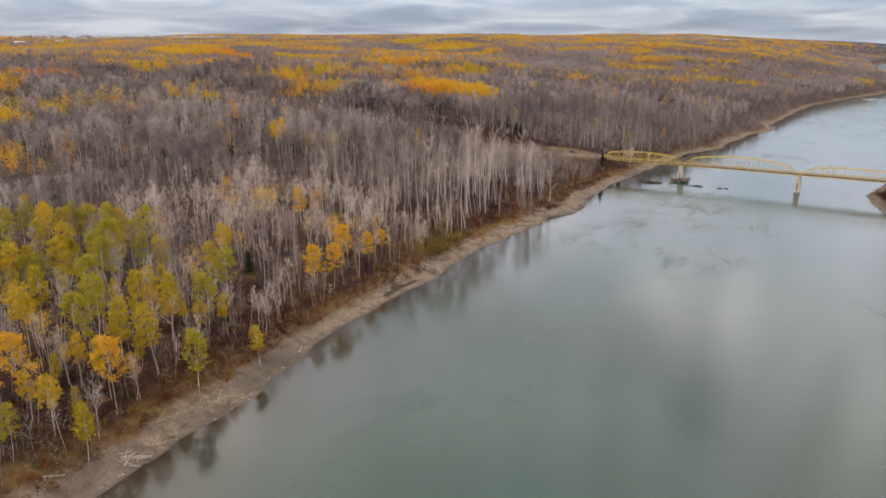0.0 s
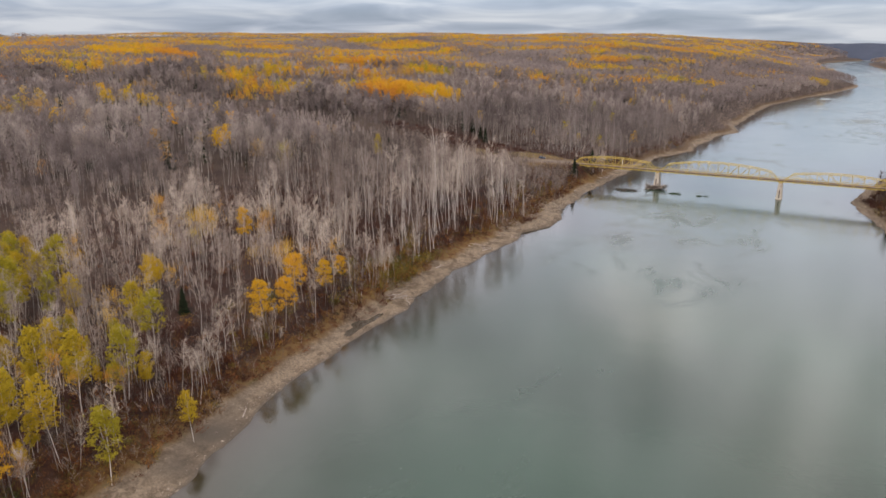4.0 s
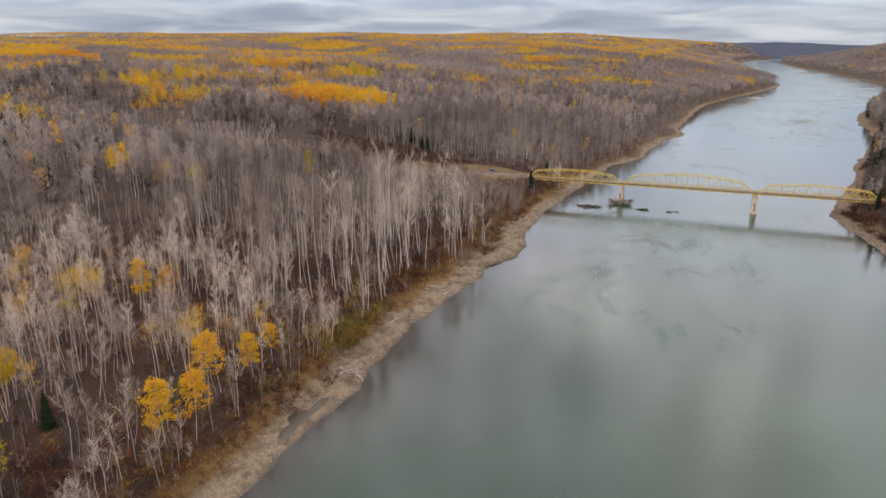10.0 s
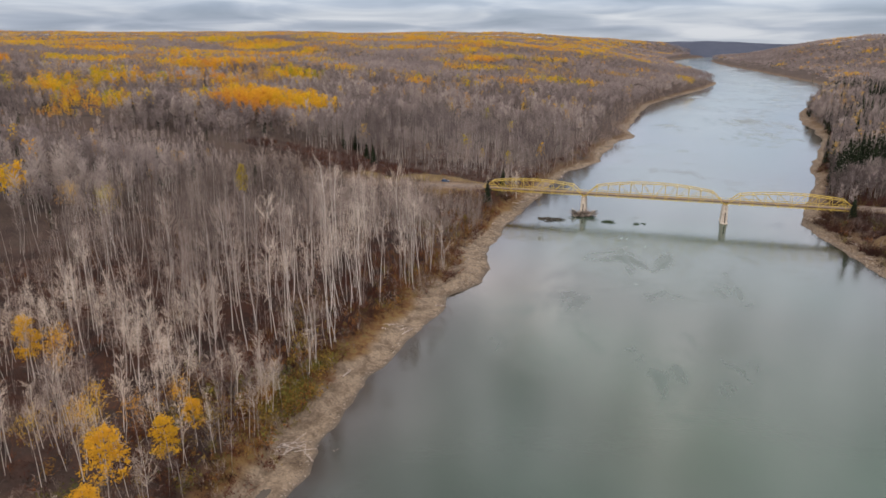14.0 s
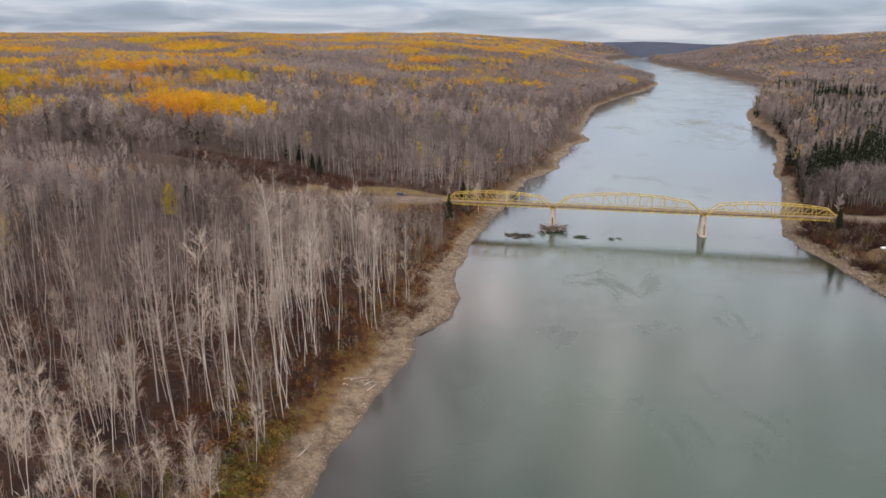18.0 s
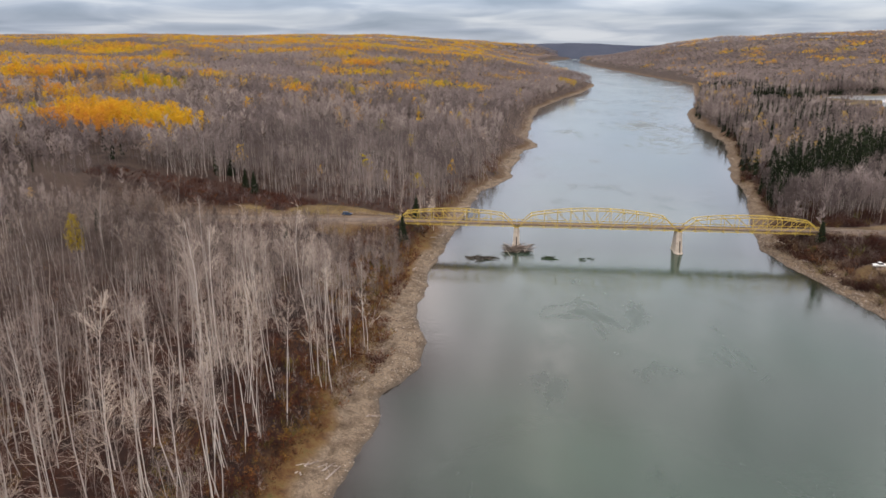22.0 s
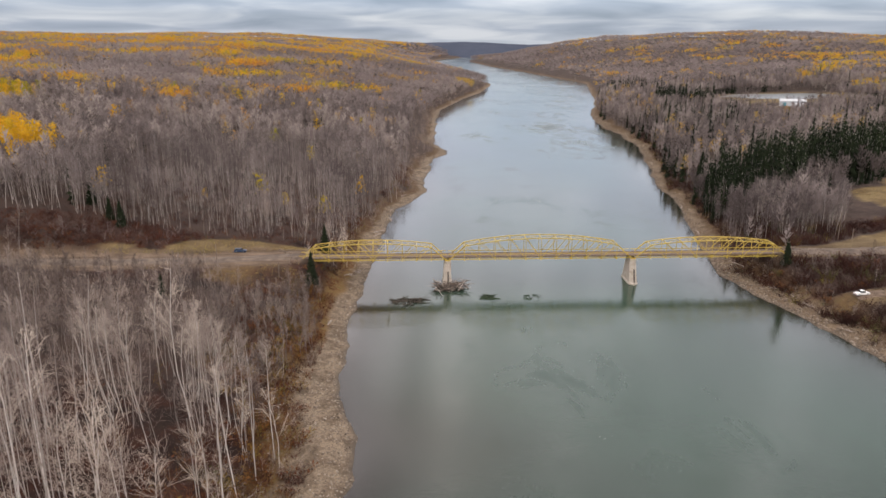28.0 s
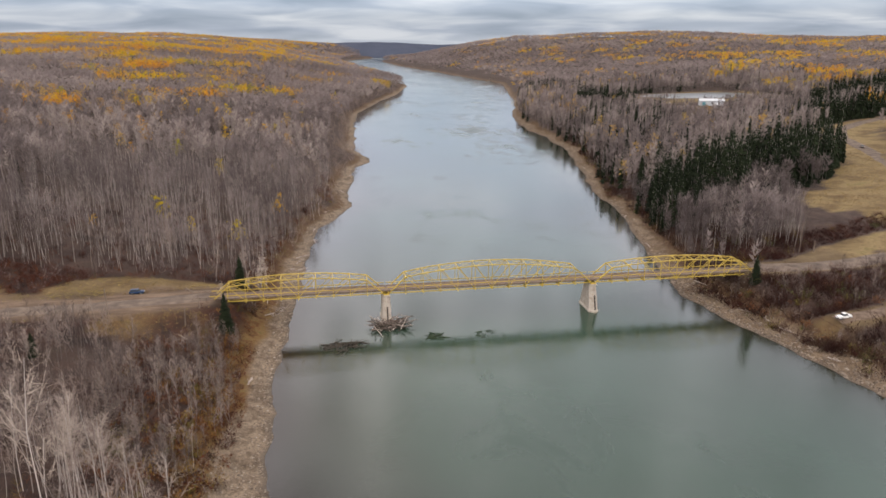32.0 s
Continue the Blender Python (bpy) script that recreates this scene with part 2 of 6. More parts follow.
def soup(name, V, F, mats, mat_index=None, attrs=None, smooth=False):
    """A mesh of triangles from numpy arrays."""
    me = bpy.data.meshes.new(name)
    V, F = np.asarray(V, np.float32), np.asarray(F, np.int32)
    me.vertices.add(len(V))
    me.vertices.foreach_set("co", V.ravel())
    me.loops.add(F.size)
    me.loops.foreach_set("vertex_index", F.ravel())
    me.polygons.add(len(F))
    me.polygons.foreach_set("loop_start", np.arange(0, F.size, F.shape[1], dtype=np.int32))
    for m in mats:
        me.materials.append(m)
    if mat_index is not None:
        me.polygons.foreach_set("material_index", np.asarray(mat_index, np.int32))
    if smooth:
        me.polygons.foreach_set("use_smooth", np.ones(len(F), bool))
    for k, a in (attrs or {}).items():
        at = me.attributes.new(k, "FLOAT", "POINT")
        at.data.foreach_set("value", np.asarray(a, np.float32))
    me.update(calc_edges=True)
    return new(name, me)


def beam(bm, a, b, wx, wz, side=(0, 1, 0)):
    """A bar of rectangular section from a to b."""
    a, b = Vector(a), Vector(b)
    d = (b - a).normalized()
    s = Vector(side)
    s = (s - d * s.dot(d)).normalized()
    u = d.cross(s)
    vs = []
    for p in (a, b):
        for i, j in ((-1, -1), (1, -1), (1, 1), (-1, 1)):
            vs.append(bm.verts.new(p + s * (i * wx / 2) + u * (j * wz / 2)))
    for q in ((0, 3, 2, 1), (4, 5, 6, 7), (0, 1, 5, 4), (1, 2, 6, 5), (2, 3, 7, 6), (3, 0, 4, 7)):
        bm.faces.new([vs[i] for i in q])
    return bm


def rod(bm, pts, radii, sides=6):
    """A tube through pts."""
    rings = []
    for i, p in enumerate(pts):
        p = Vector(p)
        d = (Vector(pts[min(i + 1, len(pts) - 1)]) - Vector(pts[max(i - 1, 0)])).normalized()
        s = d.orthogonal().normalized()
        u = d.cross(s)
        rings.append([bm.verts.new(p + (s * math.cos(k * math.tau / sides) + u * math.sin(k * math.tau / sides)) * radii[i]) for k in range(sides)])
    for r0, r1 in zip(rings, rings[1:]):
        for k in range(sides):
            bm.faces.new((r0[k], r0[(k + 1) % sides], r1[(k + 1) % sides], r1[k]))
    bm.faces.new(rings[0][::-1])
    bm.faces.new(rings[-1])
    return bm


# ---------------------------------------------------------------- the lie of the land
LEFT_Y = [-1200, -600, -480, -430, -393, -365, -351, -335, -316, -300, -262, -246, -235, -193, -180, -151, -140, -119, -104, -84, -60, -28, 0, 60, 110, 175, 245, 330, 370, 480, 700, 835, 1074, 1250, 1330, 1420, 2000, 3000, 3500, 3800, 4100, 4400, 5600]
LEFT_X = [60, 10, -5, -9, -11, -14, -15, -18, -23, -25, -27, -25, -30, -30, -31, -26, -29, -22, -23, -30, -31, -31, -30, -27, -23, -9, -4, 9, 3, 1, 12, 42, 97, 126, 131, 118, 62, 10, 40, 90, 190, 330, 700]
RIGHT_Y = [-1200, -600, -300, -150, -70, -33, 8, 25, 67, 132, 185, 262, 352, 448, 560, 650, 800, 1290, 1345, 2000, 2700, 3200, 3465, 3600, 3900, 4400, 5600]
RIGHT_X = [420, 300, 200, 136, 118, 111, 102, 105, 114, 128, 137, 152, 171, 177, 181, 198, 240, 334, 340, 290, 232, 205, 216, 280, 390, 560, 900]
LEFT_S = [0, 3, 8, 12, 17, 26, 45, 80, 130, 190, 300, 500, 1000, 2000, 3000, 4500, 6000]
LEFT_H = [0, 0.5, 1.6, 3.2, 5.2, 7.6, 10.3, 12, 19, 27, 36, 46, 65, 92, 98, 88, 84]
RIGHT_S = [0, 4, 10, 16, 24, 40, 70, 150, 250, 400, 700, 1200, 2000, 3000, 6000]
RIGHT_H = [0, 0.7, 2.0, 4.5, 7.5, 9.6, 11, 16, 25, 31, 48, 75, 106, 112, 95]


def wav(x, y, k, seed):
    """Smooth pseudo-random waves between about -1 and 1."""
    r = np.random.RandomState(seed)
    out = 0
    for i in range(6):
        a, ph, f = r.uniform(0, math.tau), r.uniform(0, math.tau), k * r.uniform(0.6, 1.9)
        out = out + np.sin((x * math.cos(a) + y * math.sin(a)) * f + ph + 1.3 * np.sin((y * math.cos(a) - x * math.sin(a)) * f * 0.6 + ph * 2))
    return out / 3.2


def shore_left(y):
    return np.interp(y, LEFT_Y, LEFT_X) + sm(30, 130, y) * (2.4 * wav(y * 0, y, 0.045, 8) + 1.6 * wav(y * 0, y, 0.11, 9)) + 0.9 * wav(y * 0, y, 0.16, 3) + 0.55 * wav(y * 0, y, 0.5, 4) + 0.3 * wav(y * 0, y, 1.0, 7)


def shore_right(y):
    return np.interp(y, RIGHT_Y, RIGHT_X) + sm(60, 200, y) * (2.6 * wav(y * 0, y, 0.04, 10) + 1.4 * wav(y * 0, y, 0.12, 17)) + 0.9 * wav(y * 0, y, 0.15, 5) + 0.5 * wav(y * 0, y, 0.45, 6)


ROAD_LEFT = [(-53, 2.4, 10.55), (-64, 1.0, 10.5), (-85, -1.5, 10.4), (-120, -3.5, 10.6), (-165, -4.5, 11.5), (-190, -5.5, 12.6)]
ROAD_RIGHT = [(124.3, 4.4, 10.6), (136, 2.6, 10.8), (155, 2.0, 11.0), (186, 9, 11.4), (215, 25, 12), (250, 64, 13.5), (275, 110, 15), (300, 155, 17), (321, 205, 19), (333, 245, 21), (352, 272, 22.5), (390, 300, 24), (440, 326, 26)]
TRACK_RIGHT = [(126.5, -36, 7.6), (131, -36.5, 8.3), (142, -36, 9.2), (165, -29, 10), (190, -5, 11), (205, 26, 11.7)]


def near_line(x, y, line):
    """Distance to a road line and its height there."""
    best, hz = np.full(np.shape(x), 1e9), np.zeros(np.shape(x))
    for (x0, y0, z0), (x1, y1, z1) in zip(line, line[1:]):
        dx, dy = x1 - x0, y1 - y0
        u = np.clip(((x - x0) * dx + (y - y0) * dy) / (dx * dx + dy * dy), 0, 1)
        d = np.hypot(x - x0 - u * dx, y - y0 - u * dy)
        hz = np.where(d < best, z0 + u * (z1 - z0), hz)
        best = np.minimum(best, d)
    return best, hz


def bank(x, y):
    """Distance from the water, left and right (negative: in the river or beyond)."""
    return shore_left(y) - x, x - shore_right(y)


def sm(a, b, x):
    u = np.clip((x - a) / (b - a), 0, 1)
    return u * u * (3 - 2 * u)


def height(x, y):
    x, y = np.asarray(x, float), np.asarray(y, float)
    sl, sr = bank(x, y)
    hl = np.interp(sl, LEFT_S, LEFT_H) * (1 + 0.45 * sm(500, 1500, y) * sm(100, 300, sl) * (1 - sm(900, 2000, sl)))
    hr = np.interp(sr, RIGHT_S, RIGHT_H)
    hl = hl * (1 - 0.24 * sm(600, 1500, sl) * (1 - sm(1200, 2700, y)))
    hl = hl + 29 * np.exp(-((x + 580) / 480) ** 2 - ((y - 2950) / 750) ** 2) * sm(60, 500, sl) + 14 * sm(1500, 2200, -x) * sm(1200, 2200, y) + 14 * sm(3300, 3900, y) * sm(60, 300, sl)
    hl = hl + 17 * np.exp(-((x + 1690) / 300) ** 2 - ((y - 640) / 300) ** 2)
    hr = hr + 54 * np.exp(-((x - 1010) / 520) ** 2 - ((y - 2500) / 800) ** 2) * sm(60, 400, sr)
    hr = hr + 26 * np.exp(-((x - 680) / 260) ** 2 - ((y - 3050) / 500) ** 2) * sm(60, 300, sr) - 20 * sm(1700, 2300, x)
    s = np.maximum(sl, sr)
    h = np.where(sl > sr, hl, hr)
    h = np.where(s < 0, np.maximum(-3.0, s * 0.25), h)
    rise = sm(10, 80, s)
    h = h + rise * (0.5 * wav(x, y, 0.07, 11) + sm(80, 500, s) * 3.0 * wav(x, y, 0.012, 12) + sm(300, 1500, s) * 6.0 * wav(x, y, 0.0035, 13))
    h = h + sm(1, 5, s) * (1 - sm(14, 24, s)) * (0.35 * wav(x, y, 0.45, 14) + 0.22 * wav(x, y, 1.1, 15))
    pool = np.exp(-((y + 261) / 16) ** 4 - ((sl - 6.0 - 0.06 * (y + 262)) / 2.9) ** 4)
    h = h - (1.3 + 0.15 * wav(x, y, 0.5, 18)) * pool
    for cx, cy, a, b, hz in ((-37, -103, 13, 20, 2.6), (-36, -125, 10, 12, 2.0)):
        h = h + (hz + 0.4 * wav(x, y, 0.4, 16) - h) * 0.75 * np.exp(-((x - cx) / a) ** 4 - ((y - cy) / b) ** 4) * (s > 0.5)
    d = ((x - 420) * 0.966 + (y - 610) * 0.26) / 105, (-(x - 420) * 0.26 + (y - 610) * 0.966) / 80
    h = h + (22.0 - h) * (1 - sm(0.8, 1.6, np.hypot(*d)))
    for line, half, soft, s0, s1 in ((ROAD_LEFT, 7, 22, 10, 20), (ROAD_RIGHT, 6, 18, 9, 18), (TRACK_RIGHT, 4, 9, 11, 16)):
        d, hz = near_line(x, y, line)
        h = h + (hz - 0.12 - h) * (1 - sm(half, soft, d)) * sm(s0, s1, s)
    return h


# things that are open ground: (x, y, half-length, half-width, turn in degrees)
CLEAR = [(-78, 10, 32, 13, 4), (-110, 1, 48, 10, 3), (-64, -16, 16, 9, 0), (-52, 8, 8, 14, 0),
         (272, 122, 60, 30, 48), (240, 74, 40, 18, 42), (222, 90, 26, 20, 40), (175, 21, 44, 6, 22), (330, 232, 44, 30, 45), (300, 175, 40, 14, 60), (385, 290, 50, 20, 30),
         (137, -36, 9, 3.5, 0), (168, -28, 24, 4, 30), (432, 628, 96, 52, 15), (400, 560, 50, 24, 15), (368, 484, 26, 22, -20), (-1650, 590, 340, 230, 60), (1540, 1760, 420, 110, -40)]


def open_ground(x, y, grow=0.0):
    out = np.zeros(np.shape(x), bool)
    for cx, cy, a, b, turn in CLEAR:
        c, s = math.cos(radians(turn)), math.sin(radians(turn))
        u, v = (x - cx) * c + (y - cy) * s, -(x - cx) * s + (y - cy) * c
        out |= (u / (a + grow)) ** 2 + (v / (b + grow)) ** 2 < 1 + 0.25 * wav(x, y, 0.12, 21)
    for line, half in ((ROAD_LEFT, 6), (ROAD_RIGHT, 5), (TRACK_RIGHT, 3.5)):
        out |= near_line(x, y, line)[0] < half + grow
    return out


def stretch(stops):
    out = []
    for a, b, step in stops:
        out += list(np.arange(a, b, step))
    return np.array(out)


def beach_edge(x, y):
    """How far the bare gravel reaches up from the water."""
    sl, sr = bank(x, y)
    left = np.interp(y, (-460, -400, -330, -270, -235, -215, -150, -112, -92, -75, -60, 40, 90, 300, 420, 700, 1000), (11, 11, 8, 8.5, 10, 9, 10, 16, 13, 9, 8.5, 7, 6.5, 8, 6, 5.5, 5)) + 2.0 * wav(x, y, 0.12, 31) + 2.2 * sm(40, 120, y) * wav(x, y, 0.035, 48)
    right = np.interp(y, (-120, -15, 20, 70, 130, 300, 560, 700, 1300), (10, 10, 7, 8, 4.5, 5, 8, 5, 4)) + 1.6 * wav(x, y, 0.1, 34) + 2.0 * sm(40, 120, y) * wav(x, y, 0.04, 49)
    return np.where(sl > sr, left, right)


def build_ground():
    ys = np.concatenate([stretch([(-1200, -480, 40), (-480, 170, 2.6), (170, 420, 6), (420, 1000, 16), (1000, 2000, 35), (2000, 5600, 120)]), [5600]])
    so = np.concatenate([stretch([(0, 20, 1.1), (20, 36, 2.5), (36, 140, 4), (140, 300, 16), (300, 1000, 50), (1000, 5600, 200)]), [5600]])
    bed = np.linspace(0.06, 0.94, 9)
    rows = []
    for y in ys:
        xl, xr = float(shore_left(np.array(y))), float(shore_right(np.array(y)))
        rows.append(np.concatenate([xl - so[::-1], xl + bed * (xr - xl), xr + so]))
    X = np.array(rows)
    Y = np.repeat(ys[:, None], X.shape[1], 1)
    Z = height(X, Y)
    n, m = X.shape
    i = np.arange(n * m).reshape(n, m)
    F = np.stack([i[:-1, :-1], i[:-1, 1:], i[1:, 1:], i[1:, :-1]], -1).reshape(-1, 4)
    sl, sr = bank(X, Y)
    s = np.maximum(sl, sr)
    edge = beach_edge(X, Y) + 0.8 * wav(X, Y, 0.6, 33)
    beach = np.clip(1 - sm(edge - 1.2, edge + 1.2, s), 0, 1) * np.where(sl > sr, 1, 0.6 + 0.25 * wav(X, Y, 0.2, 47))
    weeds = np.clip(1 - sm(edge + 3, edge + 8, s), 0, 1) * np.where(sl > sr, 1 - 0.5 * sm(10, 60, Y), 0.5)
    weeds = np.maximum(weeds, (0.25 + 0.35 * wav(X, Y, 0.15, 49)) * open_ground(X, Y, 1.0) * (X < -40) * (1 - sm(-10, -5, Y)))
    grass = open_ground(X, Y, 1.0) * np.where(X < 0, 0.15 + 0.55 * sm(7, 12, Y) + 0.2 * wav(X, Y, 0.12, 48), np.where(X < 165, 0.5, 0.85))
    d_road = near_line(X, Y, ROAD_LEFT)[0] + 2.5 * wav(X, Y, 0.15, 35)
    dirt = (1 - sm(9, 15, d_road + 3.0 * (Y < -4))) * (X < -50) * (1 - sm(150, 190, -X))
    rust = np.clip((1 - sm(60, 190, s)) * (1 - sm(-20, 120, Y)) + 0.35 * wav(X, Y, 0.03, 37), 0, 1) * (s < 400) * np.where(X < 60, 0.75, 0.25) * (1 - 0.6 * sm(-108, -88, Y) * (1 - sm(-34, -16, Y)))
    wet = np.maximum(1 - sm(0.3, 1.4, s + 0.4 * wav(X, Y, 0.6, 32)), (0.45 + 0.4 * wav(X, Y, 0.25, 38)) * (1 - sm(-340, -270, Y)) * (1 - sm(6, 10, s)))
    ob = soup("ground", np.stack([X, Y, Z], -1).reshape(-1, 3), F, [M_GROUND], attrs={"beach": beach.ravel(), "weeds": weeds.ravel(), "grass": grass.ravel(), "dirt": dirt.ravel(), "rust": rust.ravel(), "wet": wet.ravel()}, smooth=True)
    return tagged(ob, "river valley ground of pale gravel beach, rusty leaf litter and dry meadow", "ground", kind="structure")


ground = build_ground()
def build_water():
    ys = np.concatenate([[-1300], stretch([(-1200, -480, 60), (-480, 300, 6), (300, 2000, 40), (2000, 5600, 200)]), [5700]])
    across = np.array([0, 1.5, 4, 8, 14, 24, 40, 70])
    rows = []
    for y in ys:
        xl, xr = float(shore_left(np.array(y))), float(shore_right(np.array(y)))
        k = min(1.0, (xr - xl) / 170)
        rows.append(np.concatenate([[xl - 160, xl - 12, xl - 2], xl + across * k, xr - across[::-1] * k, [xr + 12, xr + 160]]))
    X = np.array(rows)
    Y = np.repeat(ys[:, None], X.shape[1], 1)
    n, m = X.shape
    i = np.arange(n * m).reshape(n, m)
    F = np.stack([i[:-1, :-1], i[:-1, 1:], i[1:, 1:], i[1:, :-1]], -1).reshape(-1, 4)
    sl, sr = bank(X, Y)
    s = np.minimum(-sl, -sr)
    # strength of brown bed and painted tree reflection, falling off from the banks
    shallow_reflection = np.exp(-np.maximum(s, 0) / (20 + 8 * wav(X, Y, 0.05, 36))) * (1 - 0.2 * (sr > sl))
    return soup("water", np.stack([X, Y, 0 * X], -1).reshape(-1, 3), F, [M_WATER], attrs={"shallow_reflection": shallow_reflection.ravel(), "pool": (sl > 0.5).astype(float).ravel()})


water = build_water()
tagged(water, "wide grey-green river with a calm, faintly rippled surface", "river", kind="structure")


M_TRACK = plain("rutted_dirt", [(0.3, (0.075, 0.052, 0.037)), (0.5, (0.125, 0.09, 0.064)), (0.72, (0.17, 0.125, 0.09))], 0.5, 0.95)


def build_road(name, line, half, label, mat=None):
    P = []
    for (x0, y0, z0), (x1, y1, z1) in zip(line, line[1:]):
        k = max(2, int(math.hypot(x1 - x0, y1 - y0) / 3))
        P += [(x0 + (x1 - x0) * j / k, y0 + (y1 - y0) * j / k) for j in range(k)]
    P = np.array(P + [line[-1][:2]])
    for _ in range(4):
        P[1:-1] = (P[:-2] + 2 * P[1:-1] + P[2:]) / 4
    d = np.gradient(P, axis=0)
    nrm = np.stack([-d[:, 1], d[:, 0]], 1) / np.linalg.norm(d, axis=1)[:, None]
    V, F = [], []
    for k, (p, q) in enumerate(zip(P, nrm)):
        wide = half * (1 + 0.06 * math.sin(k * 0.9) + 0.05 * math.sin(k * 2.3))
        z = float(near_line(p[0], p[1], line)[1])
        for u, drop in ((-1, -0.25), (-0.8, 0.02), (0, 0.06), (0.8, 0.02), (1, -0.25)):
            V.append((*(p + q * u * wide), z + drop))
        if k:
            for j in range(4):
                F.append((5 * k + j, 5 * k + j + 1, 5 * k - 5 + j + 1, 5 * k - 5 + j))
    ob = soup(name, V, [f[::-1] for f in F], [mat or M_ROAD], smooth=True)
    return tagged(ob, label, "road", kind="structure")


build_road("road_west", ROAD_LEFT, 4.0, "packed brown gravel road leading onto the bridge")
build_road("road_east", ROAD_RIGHT, 5.0, "grey-brown gravel road curving uphill away from the bridge", M_ROAD)
build_road("track_east", TRACK_RIGHT, 3.0, "rutted dirt track down to the river bank", M_TRACK)


# ---------------------------------------------------------------- trees: prototypes as triangle arrays
def sliver(V, F, a, b, wide, rs):
    d = b - a
    p = np.cross(d, rs.normal(size=3))
    p = p / (np.linalg.norm(p) + 1e-9) * wide / 2
    k = len(V)
    V += [a - p, a + p, b]
    F.append((k, k + 1, k + 2))


def tube(V, F, pts, rad, sides):
    k0 = len(V)
    for p, r in zip(pts, rad):
        for j in range(sides):
            a = math.tau * j / sides
            V.append(np.array([p[0] + r * math.cos(a), p[1] + r * math.sin(a), p[2]]))
    for i in range(len(pts) - 1):
        for j in range(sides):
            a, b = k0 + i * sides + j, k0 + i * sides + (j + 1) % sides
            F += [(a, b, b + sides), (a, b + sides, a + sides)]


def aspen(seed, tall=20.0, limbs=16, twigs=5, tw=0.07, sides=4, segs=4, leaves=0, leaf=0.4, base=0.45, girth=0.072, spray=1.0, sway=0.05):
    """Trunk, twigs and leaves of one slim aspen. Three (V, F) pairs."""
    rs = np.random.RandomState(seed)
    lean = rs.normal(size=2) * sway * tall
    bow = rs.normal(size=2) * 0.025 * tall
    axis = lambda u: np.array([lean[0] * u + bow[0] * math.sin(3.1 * u), lean[1] * u + bow[1] * math.sin(3.1 * u), tall * u - 0.3])
    TV, TF, CV, CF, LV, LF = [], [], [], [], [], []
    us = np.linspace(0, 1, segs + 1)
    tube(TV, TF, [axis(u) for u in us], [girth * (1 - 0.88 * u) * tall / 20 + 0.012 for u in us], sides)
    for _ in range(limbs):
        u = base + (0.97 - base) * rs.uniform() ** 0.8
        az = rs.uniform(0, math.tau)
        ln = spray * tall * (0.07 + 0.17 * (1 - u) / (1 - base)) * rs.uniform(0.6, 1.3)
        out = np.array([math.cos(az), math.sin(az), rs.uniform(0.7, 2.0)])
        out /= np.linalg.norm(out)
        a = axis(u)
        knee = a + out * ln * 0.55
        up_turn = out + np.array([0, 0, 0.5])
        b = knee + up_turn / np.linalg.norm(up_turn) * ln * 0.5
        sliver(CV, CF, a, knee, 1.7 * tw, rs)
        sliver(CV, CF, a + (knee - a) * 0.85, b, 1.3 * tw, rs)
        for _ in range(twigs):
            v = rs.uniform(0.2, 1.0)
            c = a + (knee - a) * v * 2 if v < 0.5 else knee + (b - knee) * (2 * v - 1)
            d = out * 0.7 + rs.normal(size=3) * 0.75
            d[2] = d[2] * 0.7 + 0.25
            sliver(CV, CF, c, c + d * ln * rs.uniform(0.22, 0.5), tw, rs)
            if leaves:
                for _ in range(leaves):
                    p = c + d * ln * rs.uniform(0, 0.6) + rs.normal(size=3) * 0.35
                    e1, e2 = rs.normal(size=3) * leaf, rs.normal(size=3) * leaf
                    k = len(LV)
                    LV += [p, p + e1, p + e2]
                    LF.append((k, k + 1, k + 2))
    return [(np.array(v).reshape(-1, 3), np.array(f, int).reshape(-1, 3)) for v, f in ((TV, TF), (CV, CF), (LV, LF))]


def leafy(seed, tall=18.0, clumps=16, per=34, leaf=0.17, wide=2.0, low=0.42):
    """An aspen in leaf: skeleton and a rounded crown of many small leaf clumps."""
    rs = np.random.RandomState(seed)
    trunk, twig, _ = aspen(seed, tall, 9, 3, 0.05, base=low + 0.02)
    top = trunk[0][-1]
    V, F = [], []
    for _ in range(clumps):
        f = rs.uniform(0.02, 1) ** 0.85
        u = low + (1.0 - low) * f
        r = wide * (math.sin(math.pi * (0.16 + 0.8 * f)) ** 0.7) * math.sqrt(rs.uniform(0.1, 1))
        a = rs.uniform(0, math.tau)
        c = np.array([top[0] * u + r * math.cos(a), top[1] * u + r * math.sin(a), tall * u])
        for _ in range(per):
            p = c + rs.normal(size=3) * (0.42, 0.42, 0.36)
            k = len(V)
            V += [p + rs.normal(size=3) * leaf, p + rs.normal(size=3) * leaf, p + rs.normal(size=3) * leaf]
            F.append((k, k + 1, k + 2))
    return [trunk, twig, (np.array(V), np.array(F, int))]


